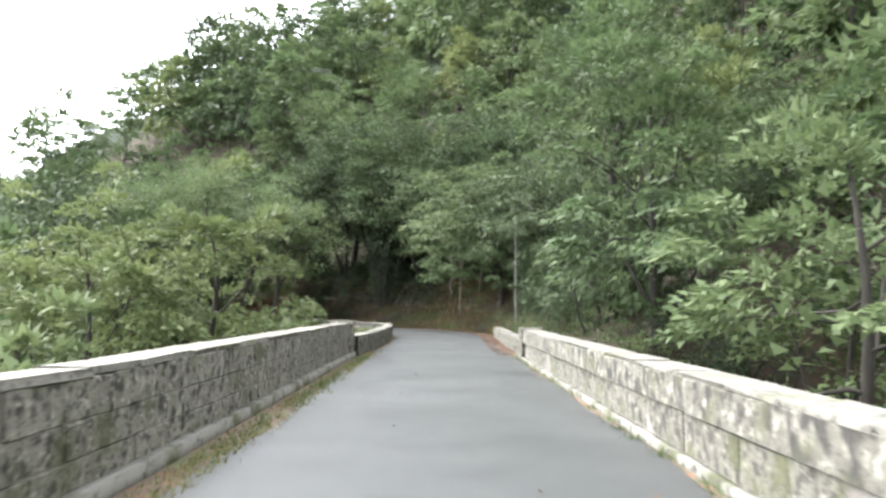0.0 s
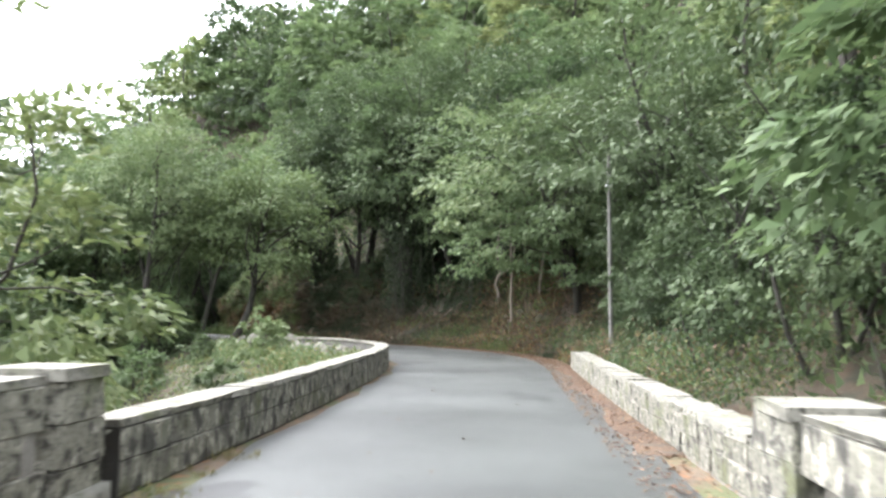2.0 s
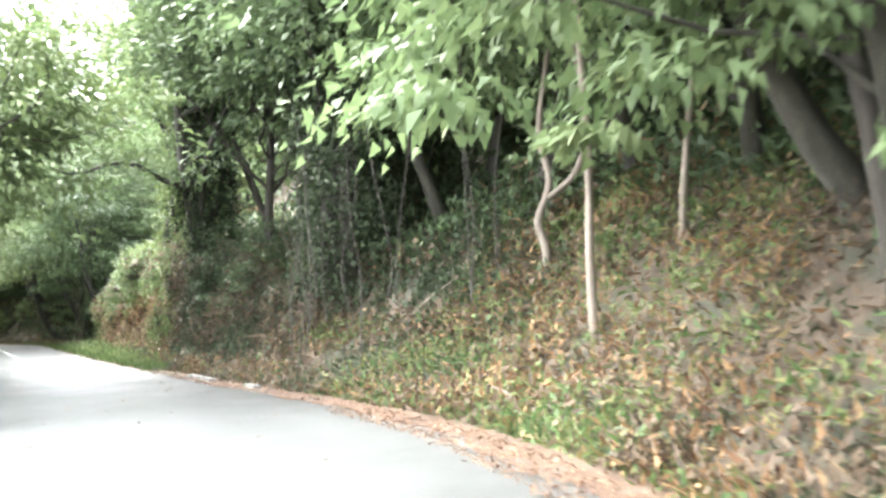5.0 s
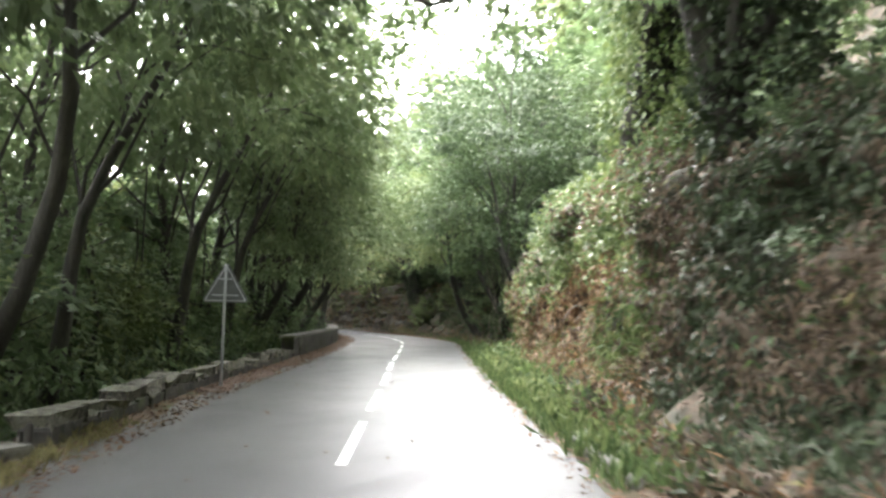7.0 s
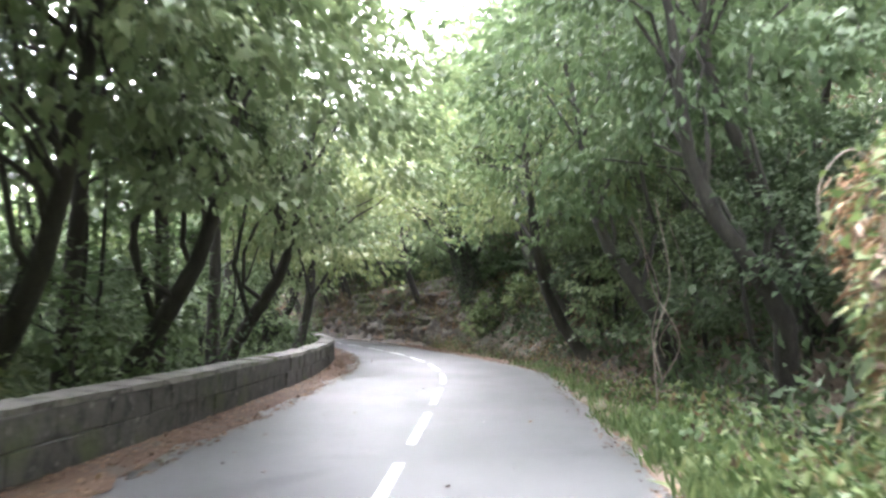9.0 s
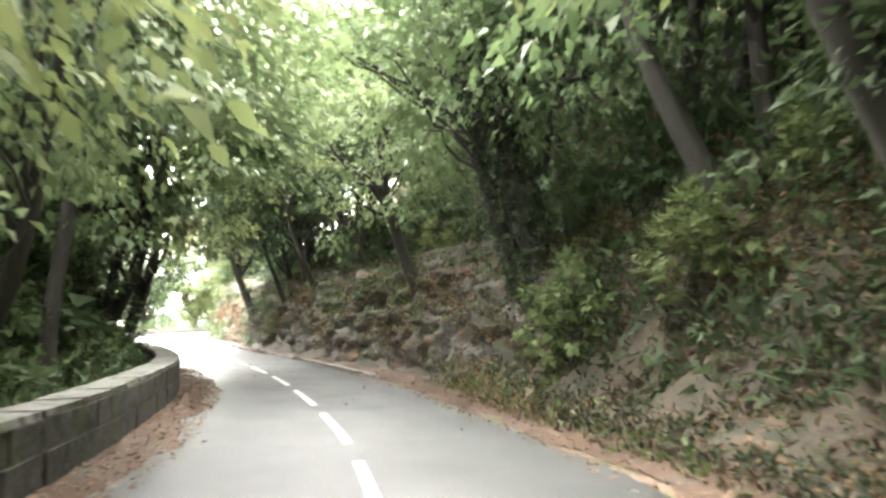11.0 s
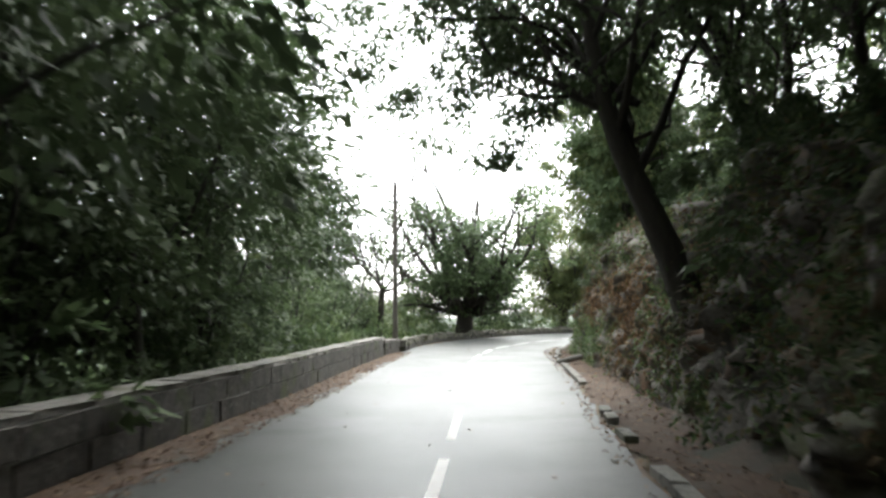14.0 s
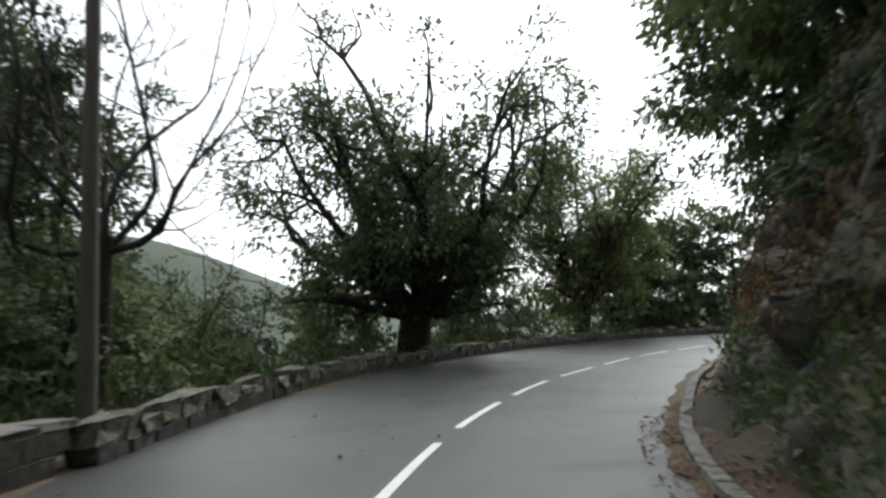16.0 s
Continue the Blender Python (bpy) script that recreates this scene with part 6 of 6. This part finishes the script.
# ---- posts, sign, stones ----
def lathe(profile, sides=14):
    p = np.array([(0, 0, z) for r, z in profile], float)
    r = np.array([r for r, z in profile])
    ang = np.linspace(0, 2 * np.pi, sides, endpoint=False)
    v = np.concatenate([np.c_[rr * np.cos(ang), rr * np.sin(ang), np.full(sides, pp[2])] for rr, pp in zip(r, p)])
    n = len(profile)
    i, j = np.meshgrid(np.arange(n - 1), np.arange(sides), indexing="ij")
    k = (j + 1) % sides
    return v, np.stack([i * sides + j, i * sides + k, (i + 1) * sides + k, (i + 1) * sides + j], -1).reshape(-1, 4)


def box_mesh(name, size, mat, bevel=0.006):
    bm = bmesh.new()
    bmesh.ops.create_cube(bm, size=1.0)
    for w in bm.verts:
        w.co = Vector((w.co.x * size[0], w.co.y * size[1], w.co.z * size[2]))
    bmesh.ops.bevel(bm, geom=bm.edges[:], offset=bevel, segments=2, affect="EDGES")
    me = bpy.data.meshes.new(name)
    bm.to_mesh(me)
    bm.free()
    me.materials.append(mat)
    return me


px, py = -97.7, 113.18
gp = ground_at(px, py)
pole = thing("utility_pole", "weathered wooden utility pole behind the roadside wall", "pole", Matrix.Translation((px, py, gp)))
v, f = lathe([(0.0, -0.8), (0.13, -0.8), (0.125, 0.5), (0.105, 3.5), (0.09, 7.5 - gp), (0.06, 7.57 - gp), (0.0, 7.58 - gp)])
part("shaft", fast_mesh("shaft", v, f, POLEWOOD, True), pole)
o = part("bracket", box_mesh("bracket", (0.5, 0.06, 0.06), GALV), pole, "small steel bracket with insulators")
o.matrix_basis = Matrix.LocRotScale((0, 0, 6.88 - gp), Euler((0, 0, radians(30))), None)
for q in (-0.2, 0.2):
    v, f = lathe([(0.0, 0), (0.02, 0), (0.02, 0.05), (0.04, 0.06), (0.03, 0.1), (0.035, 0.14), (0.0, 0.15)], 10)
    o = part("insulator", fast_mesh("insulator", v, f, CERAMIC, True), pole)
    o.matrix_basis = Matrix.Translation((q * math.cos(radians(30)), q * math.sin(radians(30)), 6.91 - gp))

gp = ground_at(3.95, 40.7)
pole = thing("utility_pole", "slim pale pole half hidden by branches", "pole", Matrix.Translation((3.95, 40.7, gp)))
v, f = lathe([(0.0, -0.6), (0.07, -0.6), (0.066, 1.0), (0.054, 6.6), (0.035, 6.66), (0.0, 6.67)], 12)
part("shaft", fast_mesh("shaft", v, f, POLEGREY, True), pole)
v, f = lathe([(0.0, 0), (0.1, 0), (0.1, 0.06), (0.0, 0.06)], 12)
o = part("collar", fast_mesh("collar", v, f, GALV, True), pole)
o.matrix_basis = Matrix.Translation((0, 0, 5.6))

# triangular warning sign, seen from behind
gs = ground_at(-21.35, 67.6)
head = math.degrees(math.atan2(-(-28.2 + 24.4), 76.0 - 71.4))
sign = thing("road_sign", "triangular warning sign on a galvanised post, seen from its grey back", "sign", Matrix.LocRotScale((-21.35, 67.6, gs), Euler((0, 0, radians(head))), None))
v, f = lathe([(0.0, -0.5), (0.03, -0.5), (0.03, 2.44 - gs), (0.0, 2.45 - gs)], 10)
part("post", fast_mesh("post", v, f, GALV, True), sign)
bm = bmesh.new()
tri = [(-0.44, 0.0), (0.44, 0.0), (0.0, 0.762)]
pts = []
for q, (x, z) in enumerate(tri):
    for w in range(4):
        a = radians((210, 330, 90)[q] - 60 + 40 * w)
        pts.append(((x * 0.9) + 0.05 * math.cos(a), z * 0.9 + 0.045 + 0.05 * math.sin(a)))
face = bm.faces.new([bm.verts.new((x, 0.02, z)) for x, z in pts])
ext = bmesh.ops.extrude_face_region(bm, geom=[face])
bmesh.ops.translate(bm, verts=[g for g in ext["geom"] if isinstance(g, bmesh.types.BMVert)], vec=(0, 0.02, 0))
bmesh.ops.recalc_face_normals(bm, faces=bm.faces)
me = bpy.data.meshes.new("panel")
bm.to_mesh(me)
bm.free()
me.materials.append(SIGNBACK)
o = part("panel", me, sign, "grey back of a triangular sheet-metal panel")
o.matrix_basis = Matrix.Translation((0, 0.02, 1.68 - gs))
for q, (a, b) in enumerate(((0, 1), (1, 2), (2, 0))):
    p0, p1 = tri[a], tri[b]
    v, f = tube([(p0[0] * 0.93, 0.005, p0[1] * 0.93 + 0.03), ((p0[0] + p1[0]) / 2 * 0.93, 0.005, (p0[1] + p1[1]) / 2 * 0.93 + 0.03), (p1[0] * 0.93, 0.005, p1[1] * 0.93 + 0.03)], [0.012] * 3, 6)
    e = part("rim", fast_mesh("rim", v, f, GALV, True), o)
for z in (0.14, 0.47):
    e = part("clamp_rail", box_mesh("clamp_rail", (0.66 - z * 0.85, 0.03, 0.03), GALV), o)
    e.matrix_basis = Matrix.Translation((0, 0.0, z))

# pale boulders at the bend, stones by the bank
def boulder(x, y, size, seed, label, mat=STONE_PALE):
    rng = np.random.default_rng(seed)
    bm = bmesh.new()
    bmesh.ops.create_icosphere(bm, subdivisions=2, radius=0.5)
    ax = [unit(rng.normal(0, 1, 3)) for _ in range(7)]
    cut = rng.uniform(0.26, 0.42, 7)
    for w in bm.verts:
        c = np.array(w.co)
        for a, k in zip(ax, cut):
            t = c @ a
            if t > k:
                c = c - a * (t - k)
        w.co = Vector(c * np.array(size) + rng.normal(0, 0.01, 3))
    me = bpy.data.meshes.new("boulder")
    bm.to_mesh(me)
    bm.free()
    me.materials.append(mat)
    ob = new("boulder", me)
    ob.matrix_basis = pose(x, y, ground_at(x, y) + size[2] * 0.22, 0, 0, rng.uniform(0, 360))
    return tagged(ob, label, "rock", "boulders")


for q, (x, y, w, h) in enumerate(((-4.9, 44.7, 0.6, 0.45), (-5.3, 45.4, 0.75, 0.5), (-4.7, 43.9, 0.5, 0.35), (-5.9, 46.1, 0.6, 0.45), (-6.4, 46.9, 0.8, 0.55), (-7.1, 47.8, 0.6, 0.5), (-7.6, 48.9, 1.1, 0.6), (-5.6, 44.9, 0.45, 0.3), (-8.0, 50.0, 0.7, 0.6), (-8.7, 50.9, 0.9, 0.75), (-9.3, 51.6, 0.6, 0.7), (-10.0, 52.3, 0.8, 0.55), (-10.9, 53.2, 1.3, 0.8), (-9.0, 50.2, 0.5, 0.4), (-12.0, 54.3, 0.9, 0.5), (-8.3, 51.6, 0.5, 0.55))):
    boulder(x, y, (w, w * 0.8, h * 1.5), 400 + q, "pale angular boulder heaped at the bend", COPING)
for q, (u, d, w) in enumerate(((15.75, 2.4, 0.7), (15.9, 2.4, 0.6), (19.5, 1.4, 1.0), (20.1, 1.5, 0.9), (20.3, 1.0, 0.4), (21.7, 1.2, 0.8), (16.9, 1.6, 0.5), (22.4, 1.1, 0.7))):
    x, y = beside(u, d, True)
    boulder(float(x), float(y), (w, w * 0.8, w * 0.7), 420 + q, "grey-brown fallen rock at the foot of the bank", ROCK if q > 1 else STONE_PALE)

# a broken concrete post thrown behind the kerb
x, y = (float(q) for q in beside(26.0, 0.42, True))
v, f = lathe([(0.0, -0.42), (0.08, -0.42), (0.09, -0.4), (0.088, 0.0), (0.084, 0.38), (0.07, 0.41), (0.0, 0.41)], 12)
ob = new("broken_post", fast_mesh("broken_post", v, f, COPING_OLD, True))
ob.matrix_basis = pose(x, y, ground_at(x, y) + 0.2, 76, 0, math.degrees(math.atan2(*reversed(list(unit(lerp(ACROSS, 26.0)))))) + 70)
tagged(ob, "broken round concrete post lying behind the kerb", "post")

# small rubbish on the verge
for x, y, s in ((-2.5, 55.2, 0.22), (-58.6, 105.6, 0.12)):
    boulder(x, y, (s, s * 0.7, s * 0.5), 450, "crumpled scrap of white litter on the verge", LITTERWHITE)["category"] = "litter"

# a worn concrete edging and a short marker post before the stacked wall
edging = tagged(new("concrete_edging"), "worn pale concrete edging slabs at the drop", "edging", kind="structure")
for q in range(4):
    x, y = beside(11.25 + 0.17 * q, 0.62, False)
    a = unit(lerp(ACROSS, 11.25 + 0.17 * q))
    o = part("slab", box_mesh("slab", (0.36, 0.86, 0.2), COPING_OLD, 0.02), edging)
    o.matrix_basis = Matrix.LocRotScale((float(x), float(y), 0.03 + 0.012 * (q % 2)), Euler((radians(1.5 * (q % 3 - 1)), 0, math.atan2(a[1], a[0]))), None)
x, y = beside(11.85, 0.36, False)
v, f = lathe([(0.0, -0.25), (0.045, -0.25), (0.042, 0.3), (0.03, 0.33), (0.0, 0.335)], 10)
ob = new("marker_post", fast_mesh("marker_post", v, f, BARK, True))
ob.matrix_basis = Matrix.Translation((float(x), float(y), 0.0))
tagged(ob, "short dark wooden marker post at the road edge", "post")

# ---- leaves and grass along the edges ----
def strewn(name, label, u0, u1, d0, d1, n, size, mat, right, zoff=0.01):
    u = rng.uniform(u0, u1, n)
    d = d0 + (d1 - d0) * rng.random(n)
    xy = beside(u, d, right)
    way = rng.normal(0, 1, (n, 3)) * np.array([1, 1, 0.18])
    v, f = blades(np.c_[xy, np.full(n, zoff) + rng.random(n) * 0.015], way, size * (0.6 + 0.8 * rng.random(n)), rng, 0.6, 0.12, upmix=3.0)
    return tagged(new(name, fast_mesh(name, v, f, mat)), label, "leaf litter", kind="stuff")


def tufts(name, label, u0, u1, d0, d1, count, blades_n, size, mat, right, z=0.0):
    u = rng.uniform(u0, u1, count)
    xy = beside(u, d0 + (d1 - d0) * rng.random(count), right)
    c = np.repeat(np.c_[xy, np.full(count, z - 0.02)], blades_n, 0)
    n = len(c)
    c[:, :2] += rng.normal(0, 0.07, (n, 2))
    way = rng.normal(0, 0.45, (n, 3)) + np.array([0, 0, 1.0])
    v, f = blades(c, way, size * (0.5 + rng.random(n)), rng, 0.12, 0.1)
    return tagged(new(name, fast_mesh(name, v, f, mat)), label, "grass", kind="stuff")


strewn("leaf_litter", "rusty fallen leaves along the low wall", 5.0, 9.8, -0.5, 0.4, 7500, 0.055, LITTER, True)
strewn("leaf_litter", "rusty fallen leaves along the stone wall", 11.0, 27.5, -0.5, 0.42, 11000, 0.07, LITTER, False)
strewn("leaf_litter", "rusty fallen leaves along the gutter", 9.8, 28.5, -0.25, 1.3, 12000, 0.07, LITTER, True)
strewn("scattered_leaves", "single dead leaves scattered on the asphalt", 3.0, 30.0, -5.5, 0.0, 420, 0.07, LITTER, True, 0.006)
tufts("grass_tufts", "yellowish grass at the foot of the parapet", 2.8, 5.2, -0.15, 0.3, 200, 14, 0.08, DRYGRASS, False)
tufts("grass_tufts", "thin grass in the joint below the parapet", 2.8, 5.0, 0.0, 0.1, 120, 10, 0.09, GRASS, True)
tufts("grass_tufts", "fresh grass along the verge", 12.0, 15.8, 0.0, 1.2, 520, 16, 0.26, GRASS, True)
tufts("grass_tufts", "grass behind the roadside wall", 15.0, 28.0, 1.0, 2.2, 500, 14, 0.45, GRASS, False)
tufts("grass_tufts", "thinning grass where the verge turns to leaf mould", 15.8, 17.6, 0.0, 1.0, 140, 12, 0.2, GRASS, True)

# arching dry twigs on the ivy bank
for q in range(7):
    u = 13.4 + 0.28 * q
    (x, y), (x2, y2) = beside(u, 1.75 + 0.1 * lr.random(), True), beside(u + lr.normal(0, 0.06), 1.2, True)
    z = lr.uniform(1.4, 3.2)
    stem("dry_twig", "thin pale dry twig arching out of the ivy", [(float(x), float(y), z), (float(x + x2) / 2, float(y + y2) / 2, z + 0.25), (float(x2), float(y2), z - 0.1), (float(x2) + 0.05, float(y2), z - 0.8)], 0.014, 0.006, category="twig")
tufts("grass_tufts", "dry yellow grass beside the concrete edging", 10.4, 12.3, -0.1, 0.4, 220, 14, 0.12, DRYGRASS, False)

# brush over the bare earth before the rocks
slope_cover("bank_brush", "brown dead bracken and dark ivy on the earth bank", 17.4, 20.2, 0.8, 6.0, 44000, 0.13, [DEADFERN, IVY_SHADED, RUST, FERN], [0.34, 0.34, 0.16, 0.16], lift=0.5, droop=0.2, width=0.3, clump=4, power=1.0)
